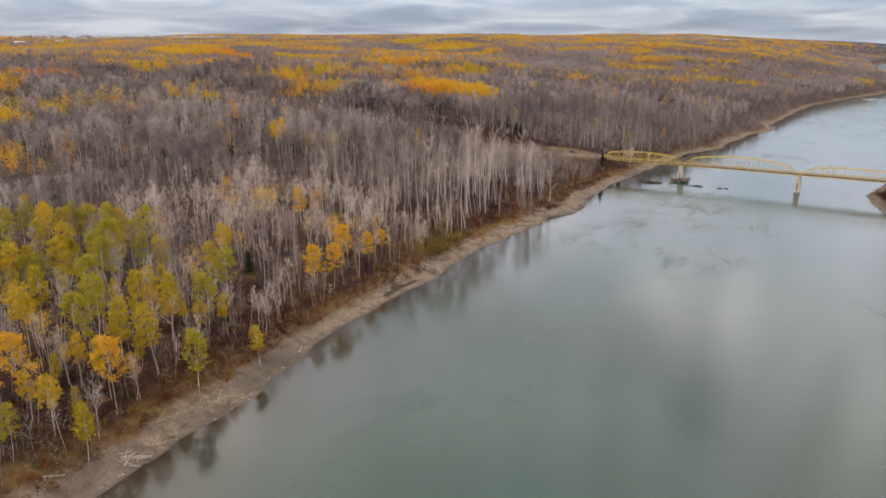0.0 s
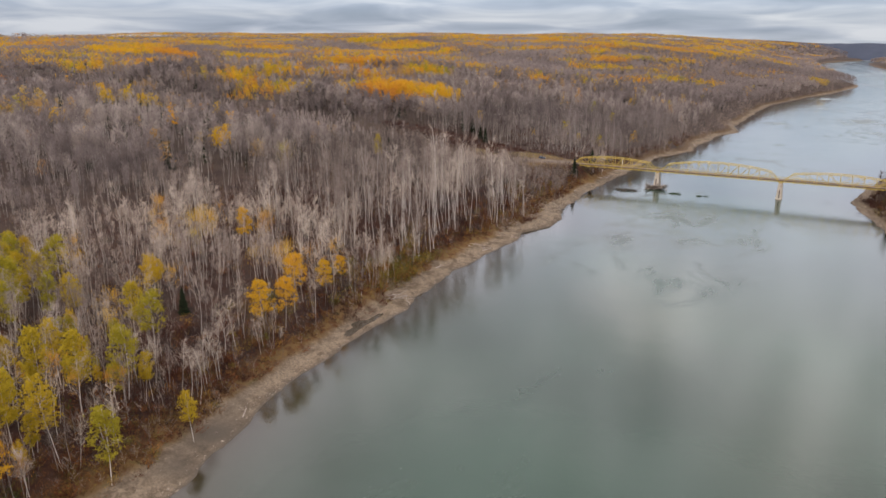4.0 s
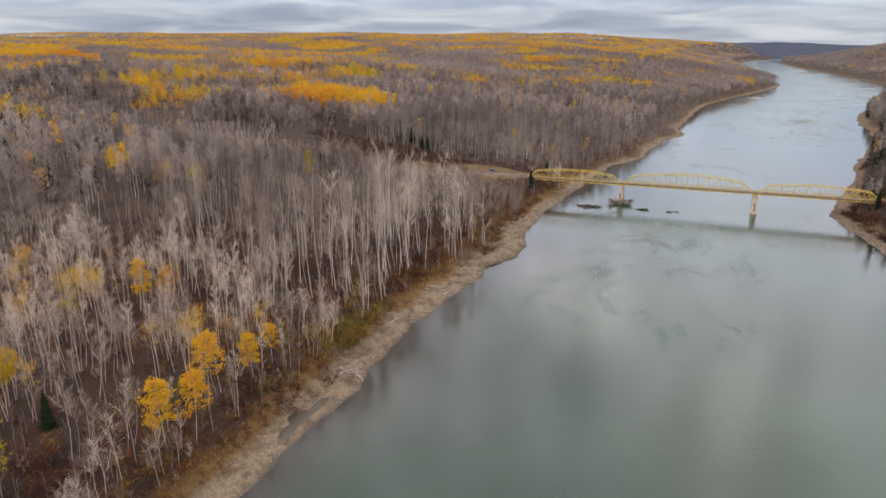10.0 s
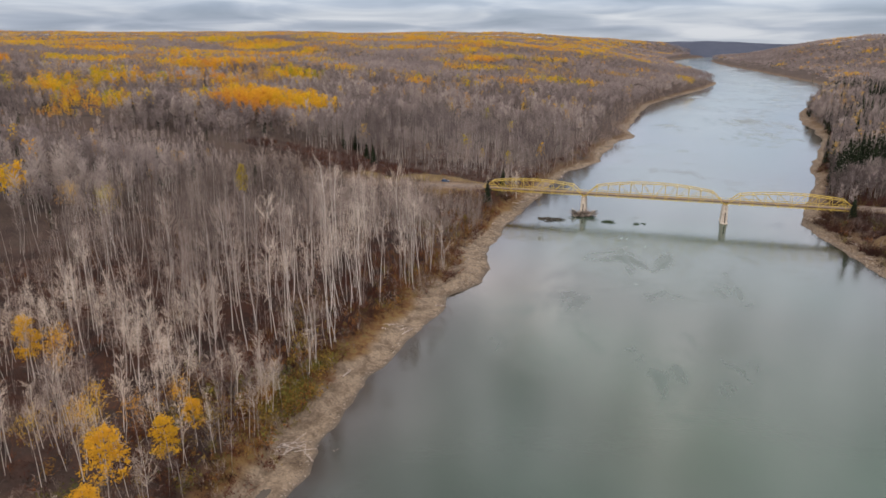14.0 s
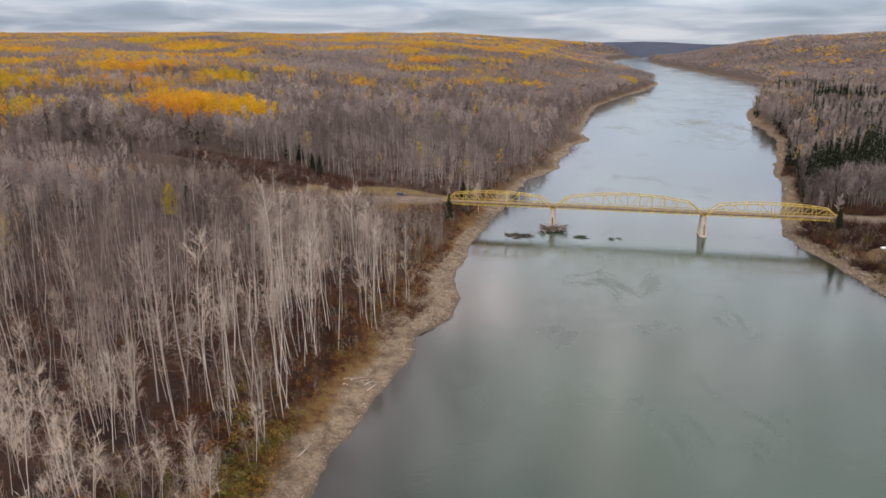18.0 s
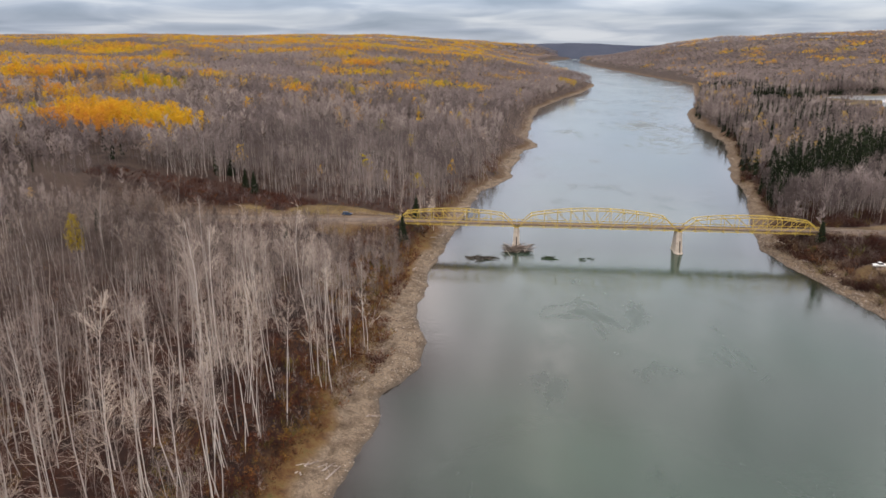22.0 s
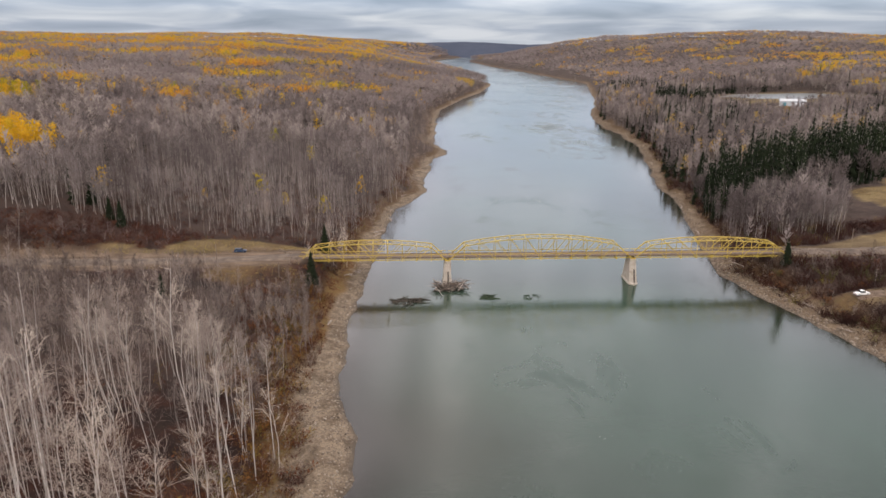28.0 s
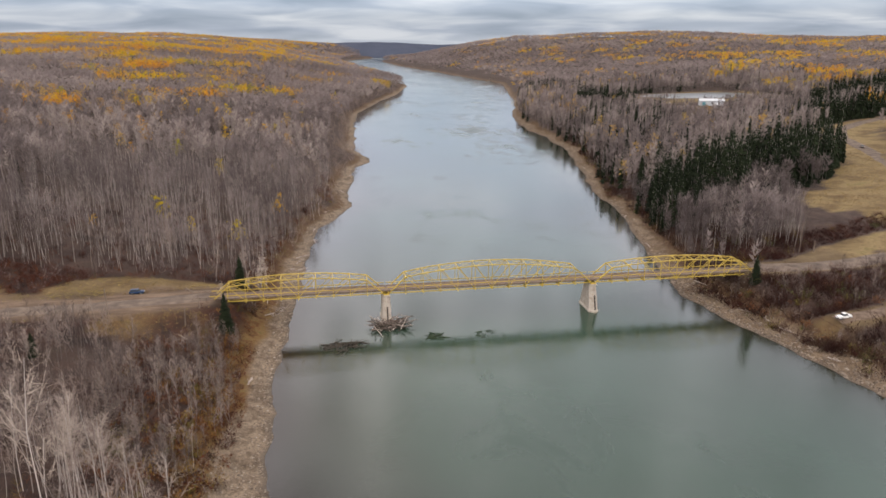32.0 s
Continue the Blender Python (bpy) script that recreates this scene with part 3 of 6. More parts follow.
def bush(seed, tall=2.6, leaves=150, leaf=0.16, stems=10):
    """A leafy bush: a few stems and an uneven dome of small leaves."""
    rs = np.random.RandomState(seed)
    SV, SF, V, F = [], [], [], []
    heads = [np.array([rs.normal() * 0.4 * tall, rs.normal() * 0.4 * tall, tall * rs.uniform(0.45, 0.95)]) for _ in range(stems)]
    for b in heads:
        sliver(SV, SF, np.array([b[0] * 0.2, b[1] * 0.2, -0.1]), b, 0.09, rs)
        for _ in range(leaves // stems):
            p = b * np.array([1, 1, 1]) * rs.uniform(0.55, 1.05) + rs.normal(size=3) * tall * 0.13
            p[2] = max(p[2], 0.1)
            k = len(V)
            V += [p, p + rs.normal(size=3) * leaf, p + rs.normal(size=3) * leaf]
            F.append((k, k + 1, k + 2))
    return [(np.array(SV), np.array(SF, int)), (np.array(V), np.array(F, int))]


def spruce(seed, tall=15.0, tiers=16, per=9, sides=5):
    rs = np.random.RandomState(seed)
    TV, TF, CV, CF = [], [], [], []
    tube(TV, TF, [(0, 0, -0.3), (0, 0, tall * 0.97)], [0.16, 0.02], sides)
    for i in range(tiers):
        u = 0.04 + 0.94 * i / (tiers - 1)
        r = tall * 0.115 * (1 - u) ** 0.75 + 0.12
        for j in range(per):
            az = rs.uniform(0, math.tau)
            rr = r * rs.uniform(0.55, 1.3)
            o = np.array([math.cos(az), math.sin(az), 0])
            q = np.array([-o[1], o[0], 0])
            z = tall * u + rs.normal() * tall * 0.03
            a = np.array([0, 0, z + 0.5 * r])
            b = o * rr + np.array([0, 0, z - 0.45 * r])
            m = o * rr * 0.5 + np.array([0, 0, z + 0.05])
            wd = rr * 0.42 + 0.12
            k = len(CV)
            CV += [a, m + q * wd - np.array([0, 0, wd * 0.9]), b, m - q * wd - np.array([0, 0, wd * 0.9])]
            CF += [(k, k + 1, k + 2), (k, k + 2, k + 3)]
    return [(np.array(v).reshape(-1, 3), np.array(f, int).reshape(-1, 3)) for v, f in ((TV, TF), (CV, CF))]


def shrub(seed, tall=2.4, stems=26, wide=0.09, leaves=14, leaf=0.28):
    rs = np.random.RandomState(seed)
    V, F = [], []
    for _ in range(stems):
        a = np.append(rs.normal(size=2) * 0.35, -0.1)
        d = np.append(rs.normal(size=2) * 0.55, rs.uniform(0.5, 1.1))
        b = a + d * tall
        sliver(V, F, a, b, wide, rs)
        for _ in range(leaves // 6 + 1):
            p = a + (b - a) * rs.uniform(0.3, 1) + rs.normal(size=3) * 0.25
            k = len(V)
            V += [p, p + rs.normal(size=3) * leaf, p + rs.normal(size=3) * leaf]
            F.append((k, k + 1, k + 2))
    return [(np.array(V), np.array(F, int))]


def plume(seed, tall=19.0, n=20, wide=0.4, spread=2.0, low=0.38, trunk=0.3):
    """A bare tree some way off: a trunk and a rounded brush of rising twig sprays."""
    rs = np.random.RandomState(seed)
    TV, TF, V, F = [], [], [], []
    lean = rs.normal(size=2) * 0.03 * tall
    axis = lambda u: np.array([lean[0] * u, lean[1] * u, tall * u])
    for _ in range(2):
        sliver(TV, TF, axis(-0.02), axis(0.75), trunk, rs)
    for _ in range(n):
        u = low + (0.86 - low) * rs.uniform()
        f = (u - low) / (1 - low)
        az = rs.uniform(0, math.tau)
        r = spread * (0.3 + 0.9 * math.sin(math.pi * min(1, 0.25 + 0.72 * f))) * math.sqrt(rs.uniform(0.12, 1.3))
        out = np.array([math.cos(az), math.sin(az), 0])
        a = axis(u) + out * r * rs.uniform(0, 0.4)
        b = axis(min(1.0, u + (0.05 + 0.11 * rs.uniform()))) + out * r
        sliver(V, F, a, b, wide * rs.uniform(0.7, 1.3), rs)
    return [(np.array(TV), np.array(TF, int)), (np.array(V), np.array(F, int))]


def leafy_far(seed, tall=17.0, n=26, leaf=1.3, spread=1.8, low=0.35):
    rs = np.random.RandomState(seed)
    V, F = [], []
    for _ in range(n):
        u = rs.uniform(low, 1.0)
        p = np.append(rs.normal(size=2) * spread * (0.4 + 1.2 * (1 - u)), tall * u)
        k = len(V)
        V += [p + rs.normal(size=3) * leaf * 0.7, p + rs.normal(size=3) * leaf * 0.7, p + rs.normal(size=3) * leaf * 0.7]
        F.append((k, k + 1, k + 2))
    return [(np.array(V), np.array(F, int))]


def plant(name, protos, mats, P, label, category="trees", seed=0, size=(0.8, 1.2), tone=None, sizes=None):
    """Many trees as one mesh. protos: lists of (V, F) per material; P: rows of x, y."""
    rs = np.random.RandomState(seed)
    P = np.asarray(P, float)
    if not len(P):
        return None
    Z = height(P[:, 0], P[:, 1])
    kind = rs.randint(0, len(protos), len(P))
    turn, size = rs.uniform(0, math.tau, len(P)), rs.uniform(*size, len(P)) if sizes is None else np.asarray(sizes)
    tone = np.clip(rs.normal(0.5, 0.22, len(P)), 0, 1) if tone is None else np.asarray(tone)
    Vs, Fs, Ms, Ts, off = [], [], [], [], 0
    for k, proto in enumerate(protos):
        sel = np.where(kind == k)[0]
        if not len(sel):
            continue
        c, s, z = np.cos(turn[sel])[:, None], np.sin(turn[sel])[:, None], size[sel][:, None]
        for mi, (V, F) in enumerate(proto):
            if not len(F):
                continue
            x = (V[:, 0] * c - V[:, 1] * s) * z + P[sel, 0][:, None]
            y = (V[:, 0] * s + V[:, 1] * c) * z + P[sel, 1][:, None]
            h = V[:, 2] * z + Z[sel][:, None]
            Vs.append(np.stack([x, y, h], -1).reshape(-1, 3))
            Fs.append((F[None] + (off + np.arange(len(sel)) * len(V))[:, None, None]).reshape(-1, 3))
            Ms.append(np.full(len(sel) * len(F), mi))
            Ts.append(np.repeat(tone[sel], len(V)))
            off += len(sel) * len(V)
    ob = soup(name, np.concatenate(Vs), np.concatenate(Fs), mats, np.concatenate(Ms), {"tone": np.concatenate(Ts)})
    return tagged(ob, label, category, kind="stuff")


def scatter(x0, x1, y0, y1, per, seed, keep):
    """Random places, one in per square metres, that keep(x, y) accepts."""
    rs = np.random.RandomState(seed)
    n = int((x1 - x0) * (y1 - y0) / per)
    x, y = rs.uniform(x0, x1, n), rs.uniform(y0, y1, n)
    ok = keep(x, y)
    return np.stack([x[ok], y[ok]], 1)


def wooded(x, y, first=15.0):
    sl, sr = bank(x, y)
    s = np.maximum(sl, sr)
    return (s > first * np.where(y > 15, 0.62, np.where(y < -290, 0.72, 0.9)) + 3 * wav(x, y, 0.09, 31)) & ((y < 10) | (s > beach_edge(x, y) + 1.5)) & (((x + 150) / 56) ** 2 + ((y - 22) / 15) ** 2 > 1) & ~open_ground(x, y, 2.0)


def fan(x, y, az0, az1, cx=40.0, cy=-380.0):
    """Inside a compass sector (degrees from north) seen from a point of the plan."""
    a = np.degrees(np.arctan2(x - cx, y - cy))
    return (a > az0) & (a < az1)


def yellow_share(x, y, less=0.0):
    """How much of the wood still holds its yellow leaves."""
    sl, sr = bank(x, y)
    s = np.maximum(sl, sr)
    n = 0.16 * wav(x, y * 1.1, 0.07, 40) + 0.5 * wav(x, y, 0.03, 39) + 0.42 * wav(x * 0.8, y, 0.014, 41)
    th = 0.72 - 0.42 * sm(70, 340, s) - 0.25 * sm(700, 1900, np.hypot(x, y + 300))
    th = th + less + 0.35 * (1 - sm(-60, 60, y)) * (1 - sm(300, 520, s)) * (x < 0)
    p = 0.95 * sm(th - 0.03, th + 0.08, n) + 0.005 + 0.006 * (y > 60) * (x < 0)
    for cx, cy, a, b in YELLOW_PATCHES:
        p = np.maximum(p, 0.97 * (((x - cx) / a) ** 2 + ((y - cy) / b) ** 2 < 1))
    return p


# yellow stands: (x, y, half-length, half-width)
YELLOW_PATCHES = [(-1022, 478, 90, 40), (-1300, 700, 260, 40)]


def tallness(x, y):
    """How tall the wood stands, 1 for 20 m."""
    f = 0.92 + 0.13 * wav(x, y, 0.03, 61) + 0.08 * wav(x, y, 0.09, 62)
    f = f + 0.33 * sm(-232, -205, y) * (1 - sm(-120, -95, y)) * (1 - sm(75, 120, bank(x, y)[0]))
    f = f * (1 - 0.55 * sm(-105, -62, y) * (1 - sm(-12, 25, y)) * (x < 0))
    f = f * (1 - 0.24 * (1 - sm(-300, -215, y)) * (x < 0))
    f = f * (1 - 0.1 * (x > 60) * (y < 110)) * (1 - 0.22 * (x > 290) * (x < 420) * (y > 330) * (y < 430)) * (1 - 0.55 * (x > 300) * (x < 450) * (y > 430) * (y < 600))
    return np.maximum(f, 0.3)


def green_gold(x, y):
    """Chance of a near tree being in leaf."""
    p = 0.003 + 0.008 * (y < -290) + 0.0 * x
    for cx, cy, a, b, top in ((-75, -350, 44, 24, 0.34), (-34, -372, 20, 24, 0.3), (-122, -335, 26, 24, 0.3)):
        p = np.maximum(p, top * np.exp(-(((x - cx) / a) ** 2 + ((y - cy) / b) ** 2) ** 2))
    return p


BARE = [aspen(i, 21 + (i % 3), 17 + i % 4, 12, 0.04, 4, 3, base=(0.6, 0.5, 0.55, 0.64)[i % 4], spray=(0.85, 1.0, 0.95, 0.8)[i % 4], girth=0.08, sway=0.04) for i in range(8)]
BROOM = [aspen(300 + i, 16 + (i % 3), 20 + i % 4, 16, 0.045, 4, 3, base=(0.42, 0.34, 0.48)[i % 3], spray=(1.1, 1.2, 1.0)[i % 3], sway=0.07) for i in range(8)]
MID = [plume(50 + i, 18, 32, 0.6, 2.3, 0.44, 0.16) for i in range(10)]
MIDNEAR = [plume(60 + i, 18, 54, 0.34, 2.3, 0.42, 0.22) for i in range(10)]
ROADSIDE = [[a, b] for a, b, _ in (aspen(65 + i, 18, 15, 7, 0.11, 3, 2, base=0.36, girth=0.075, spray=1.1) for i in range(7))]
NEARHILL = [plume(80 + i, 18, 13, 1.4, 3.2, 0.5, 0.2)[1:] for i in range(8)]
FAR = [plume(70 + i, 18, 6, 2.6, 5.5, 0.55, 0.8)[1:] for i in range(7)]
GOLD_FAR = [leafy_far(90 + i, 17, 11, 1.5, 4.6, low=0.75) for i in range(6)]
GOLD_NEARHILL = [leafy_far(190 + i, 18, 28, 0.85, 2.6, low=0.6) for i in range(6)]
GOLD_MID = [leafy_far(100 + i, 18, 80, 0.6, 2.1, low=0.55) for i in range(6)]
SPRUCE = [spruce(110 + i, 15 + i, 12, 6, 3) for i in range(5)]
SPRUCE_FAR = [spruce(120 + i, 14 + i, 8, 6, 3) for i in range(4)]
SPRUCE_TINY = [spruce(125 + i, 14 + i, 4, 4, 3) for i in range(3)]
FINE = [shrub(135 + i, 2.2, 20, 0.055, 6, 0.09) for i in range(6)]
SHRUBS = [shrub(130 + i, 2.2, 11, 0.07, 10, 0.2) for i in range(7)]
SAPLINGS = [[a, b] for a, b, _ in (aspen(140 + i, 6, 9, 4, 0.055, 3, 1, base=0.12, girth=0.08, spray=2.0) for i in range(6))]
THICKET = [aspen(340 + i, 9, 17, 8, 0.07, 3, 2, base=0.22, girth=0.11, spray=1.25, sway=0.08) for i in range(6)]
GOLD = [leafy(150 + i, 17 + i % 3, 62 + 2 * (i % 4), 30, 0.19, 3.3 if i in (3, 5) else 2.2 + 0.3 * (i % 3), (0.34, 0.46, 0.40)[i % 3]) for i in range(7)]
BUSH = [bush(170 + i, 2.2 + 0.3 * (i % 4)) for i in range(6)]
BUFF = [aspen(160 + i, 19 + i % 3, 16, 6, 0.04, leaves=5, leaf=0.17, base=0.5, spray=1.25) for i in range(4)]


# nearly bare aspens: x, y
BUFF_SPOTS = [(-123, -257), (-119, -262), (-45, -258), (-51, -263), (-77, -253), (-82, -250), (-114, -266), (-108, -270), (-89, -269), (-94, -265), (-135, -172), (-139, -168), (-161, -161), (-40, -376), (-45, -380), (-72, -259)]


def clumped(x, y, seed, k=0.16, bare=0.25):
    """Thins a wood unevenly."""
    r = np.random.RandomState(seed).uniform(size=np.shape(x))
    return r < np.clip(0.66 + 0.75 * wav(x, y, k, seed + 1), bare, 1)


def wood(name, P, protos, mats, label, seed, spread=0.16, tone=None, category="trees", mean=0.5, big=1.0):
    f = tallness(P[:, 0], P[:, 1]) if len(P) else 1.0
    rs = np.random.RandomState(seed + 500)
    tone = grey_tone(P, seed + 600, mean) if tone is None else tone
    return plant(name, protos, mats, P, label, category, seed, tone=tone, sizes=big * f * np.clip(rs.normal(1, spread, len(P)), 0.55, 1.4))


def flank(x, y, lo, hi):
    b = bank(x, y)[0]
    return (b >= lo) & (b < hi)


def grey_tone(P, seed, centre=0.6, split=1.0):
    """Pale cream crowns and darker mauve ones, in drifts."""
    rs = np.random.RandomState(seed)
    n = 0.5 * wav(P[:, 0], P[:, 1], 0.11, 82) + 0.5 * wav(P[:, 0], P[:, 1], 0.03, 78)
    pale = rs.normal(0, 0.26, len(P)) + n > 0.1
    return np.clip(centre + split * (np.where(pale, 0.18, -0.16) + rs.normal(0, 0.1, len(P))) + 0.12 * wav(P[:, 0], P[:, 1], 0.009, 80), 0, 1)


def gold_tone(P, seed, centre=0.62, spread=0.2):
    n = 0.22 * wav(P[:, 0], P[:, 1], 0.02, 77)
    return np.clip(np.random.RandomState(seed).normal(centre, spread, len(P)) + n, 0, 1)


# left bank, close to the river: the outermost trees one by one, the wood behind them as one mass
P = scatter(-175, 20, -445, 40, 14, 1, lambda x, y: wooded(x, y) & ((y < -220) | (np.random.RandomState(204).uniform(size=len(x)) < 0.8)) & flank(x, y, 0, 135) & (clumped(x, y, 201, 0.11, 0.12) | (flank(x, y, 0, 20) & (y < -290))) & ((tallness(x, y) > 0.62) | (np.random.RandomState(203).uniform(size=len(x)) < 0.25)))
leafy = np.random.RandomState(31).uniform(size=len(P)) < green_gold(P[:, 0], P[:, 1])
edge = flank(P[:, 0], P[:, 1], 0, 27) & (P[:, 1] > -402) & (P[:, 1] < -70) | leafy & flank(P[:, 0], P[:, 1], 0, 62) & (P[:, 1] > -395)
SINGLE = [(p, l) for p, l, e in zip(P, leafy, edge) if e]
Q = P[~leafy & ~edge]
low = (Q[:, 1] < -212) | (Q[:, 1] > -100) | (np.random.RandomState(43).uniform(size=len(Q)) < 0.42)
wood("bare_aspen_wood", Q[~low], BARE, [M_TRUNK, M_TWIG], "slim leafless aspens with pale trunks on the river bank", 2, tone=np.clip(grey_tone(Q[~low], 602, 0.34) + 0.5 * sm(-105, -58, Q[~low, 0]), 0, 1))
wood("bushy_bare_wood", Q[low], BROOM, [M_TRUNK, M_TWIG], "grey leafless aspens with bushy broom-like crowns", 44, 0.22, tone=np.clip(grey_tone(Q[low], 644, 0.5) + 0.22 * sm(-320, -285, Q[low, 1]) * (1 - sm(-215, -190, Q[low, 1])) - 0.28 * sm(-225, -200, Q[low, 1]) * (1 - sm(-105, -62, Q[low, 0])) + 0.12 * sm(-90, -55, Q[low, 0]), 0, 1))
Q = P[leafy & ~edge]
wood("golden_aspen_wood", Q, GOLD, [M_TRUNK, M_TWIG, M_LEAF], "aspens in yellow-green autumn leaf among bare ones", 3, tone=gold_tone(Q, 5, 0.76, 0.15))
Q = np.concatenate([np.array(BUFF_SPOTS, float), scatter(-130, 0, -430, -225, 420, 32, lambda x, y: wooded(x, y) & flank(x, y, 14, 90))])
wood("buff_aspen_wood", Q, BUFF, [M_TRUNK, M_TWIG, M_LEAF], "nearly bare aspens with a few buff leaves left", 33, tone=gold_tone(Q, 6, 0.55, 0.12))

# undergrowth
P = scatter(-185, 20, -445, -95, 130, 36, lambda x, y: wooded(x, y, 14) & flank(x, y, 0, 140))
wood("aspen_saplings_gold", P, [[b] for a, b in SAPLINGS], [M_SHRUB], "ochre young trees under the aspens", 37, 0.3, tone=np.random.RandomState(38).uniform(0.3, 0.8, len(P)), category="shrubs")
P = scatter(-175, -36, -104, -22, 5.5, 52, lambda x, y: wooded(x, y, 14) & flank(x, y, 0, 140) & (tallness(x, y) < 0.68) & clumped(x, y, 219, 0.15, 0.3))
plant("young_aspen_thicket", THICKET, [M_TRUNK_SHADE, M_TWIG], P, "dense grey thicket of bushy young aspens below the road", "trees", 53, tone=np.clip(np.random.RandomState(54).uniform(0.08, 0.6, len(P)) + 0.15 * wav(P[:, 0], P[:, 1], 0.08, 86), 0, 1), sizes=np.random.RandomState(55).uniform(0.6, 1.2, len(P)))
P = scatter(-185, 20, -445, 130, 30, 39, lambda x, y: wooded(x, y, 15) & flank(x, y, 0, 140) & clumped(x, y, 215, 0.1, 0.35))
plant("aspen_saplings", SAPLINGS, [M_TRUNK, M_TWIG], P, "grey leafless saplings under the aspens", "shrubs", 40, tone=np.random.RandomState(41).uniform(0.0, 0.4, len(P)), sizes=np.random.RandomState(42).uniform(0.5, 1.35, len(P)))
P = scatter(-60, 20, -445, 230, 3.2, 48, lambda x, y: flank(x, y, 8, 19) & (bank(x, y)[0] > np.interp(y, (-330, -235, -150, -112, -92, -75), (8, 11, 12, 17, 14, 10))) & clumped(x, y, 217, 0.25, 0.12) & ~open_ground(x, y, 0.0))
plant("bank_shrubs", SHRUBS, [M_SHRUB], P, "low rust and ochre shrubs along the top of the beach", "shrubs", 49, tone=np.clip(np.random.RandomState(50).normal(0.38, 0.2, len(P)) + 0.3 * wav(P[:, 0], P[:, 1], 0.09, 85), 0, 0.95), sizes=np.random.RandomState(51).uniform(0.35, 1.15, len(P)))
P = scatter(-175, 20, -445, 120, 8.5, 4, lambda x, y: wooded(x, y, 11.5) & flank(x, y, 0, 125) & clumped(x, y, 205, 0.2, 0.35) & ((y < -95) | (y > 20) | (bank(x, y)[0] < 24)))
sl = bank(P[:, 0], P[:, 1])[0]
tone = np.clip(np.random.RandomState(8).normal(0.16, 0.16, len(P)) + 0.25 * wav(P[:, 0], P[:, 1], 0.07, 79) * (sl < 30), 0, 0.84)
olive = np.exp(-((P[:, 0] + 40) / 14) ** 2 - ((P[:, 1] + 226) / 26) ** 2) > np.random.RandomState(9).uniform(size=len(P))
tone = np.where(olive, np.random.RandomState(10).uniform(0.75, 1, len(P)), tone)
plant("undergrowth", SHRUBS, [M_SHRUB], P, "rust-red and ochre undergrowth on the wood floor", "shrubs", 4, tone=tone, sizes=np.random.RandomState(11).uniform(0.35, 1.15, len(P)) * np.where(olive, 1.9, 1))

P = scatter(-75, 30, -445, -20, 2.2, 60, lambda x, y: flank(x, y, 7, 34) & wooded(x, y, 9.5) & clumped(x, y, 223, 0.3, 0.3))
mauve = np.random.RandomState(61).uniform(size=len(P)) < 0.3
plant("edge_brush", SHRUBS, [M_SHRUB], P[~mauve], "tangled rust, ochre and olive brush at the wood's edge", "shrubs", 62, tone=np.clip(np.random.RandomState(63).normal(0.4, 0.2, (~mauve).sum()) + 0.3 * wav(P[~mauve, 0], P[~mauve, 1], 0.12, 87), 0, 1), sizes=np.random.RandomState(64).uniform(0.5, 1.5, (~mauve).sum()))
plant("edge_saplings", [[b] for a, b in SAPLINGS], [M_TWIG], P[mauve], "grey leafless saplings at the wood's edge", "shrubs", 65, tone=np.random.RandomState(66).uniform(0.1, 0.7, mauve.sum()), sizes=np.random.RandomState(67).uniform(0.35, 0.9, mauve.sum()))

P = scatter(-60, 160, 60, 1330, 14, 71, lambda x, y: flank(x, y, 5, 26) & clumped(x, y, 225, 0.1, 0.4))
plant("shore_saplings_north", [[b] for a, b in SAPLINGS], [M_TWIG], P, "grey leafless saplings above the upstream beach", "trees", 72, tone=np.random.RandomState(73).uniform(0.15, 0.6, len(P)), sizes=np.random.RandomState(74).uniform(0.8, 1.9, len(P)))
rs = np.random.RandomState(96)
P = []
for k in range(230):
    y = rs.uniform(-420, -20) if k < 170 else rs.uniform(-70, -8)
    P.append((float(shore_left(np.array(y))) - float(np.interp(y, (-330, -235, -150, -112, -92, -75), (8, 11, 11, 17, 14, 10))) - abs(rs.normal()) * 6 - 1, y))
P = np.array(P)
P = P[~open_ground(P[:, 0], P[:, 1], -2.0)]
plant("bush_belt", BUSH, [M_SHRUB, M_BUSH], P, "rust, ochre and olive bushes massed above the beach", "bushes", 97, tone=np.random.RandomState(98).uniform(0.05, 0.85, len(P)), sizes=np.random.RandomState(99).uniform(0.4, 1.1, len(P)))
P = scatter(-185, -36, -10, 60, 4, 101, lambda x, y: (bank(x, y)[0] > 10) & ~open_ground(x, y, 0.5) & open_ground(x, y, 11.0) & (y > 2) & clumped(x, y, 229, 0.2, 0.3))
grey = np.random.RandomState(102).uniform(size=len(P)) < 0.5
plant("roadside_brush", SHRUBS, [M_SHRUB], P[~grey], "rust and olive brush along the edge of the clearing", "shrubs", 103, tone=np.clip(np.random.RandomState(104).normal(0.3, 0.25, (~grey).sum()), 0, 1), sizes=np.random.RandomState(105).uniform(0.5, 1.3, (~grey).sum()))
plant("roadside_saplings", [[b] for a, b in SAPLINGS], [M_TWIG_FAR], P[grey], "grey saplings along the edge of the clearing", "shrubs", 106, tone=np.random.RandomState(107).uniform(0.1, 0.6, grey.sum()), sizes=np.random.RandomState(108).uniform(0.4, 1.3, grey.sum()))
def stand_tone(x, y):
    """Tone of the leaf in the close golden stands, below zero outside them."""
    out = np.full(np.shape(x), -1.0)
    for cx, cy, a, b, tone in GOLD_STANDS:
        out = np.where(((x - cx) / a) ** 2 + ((y - cy) / b) ** 2 < 1 + 0.3 * wav(x, y, 0.12, 46), tone, out)
    return out


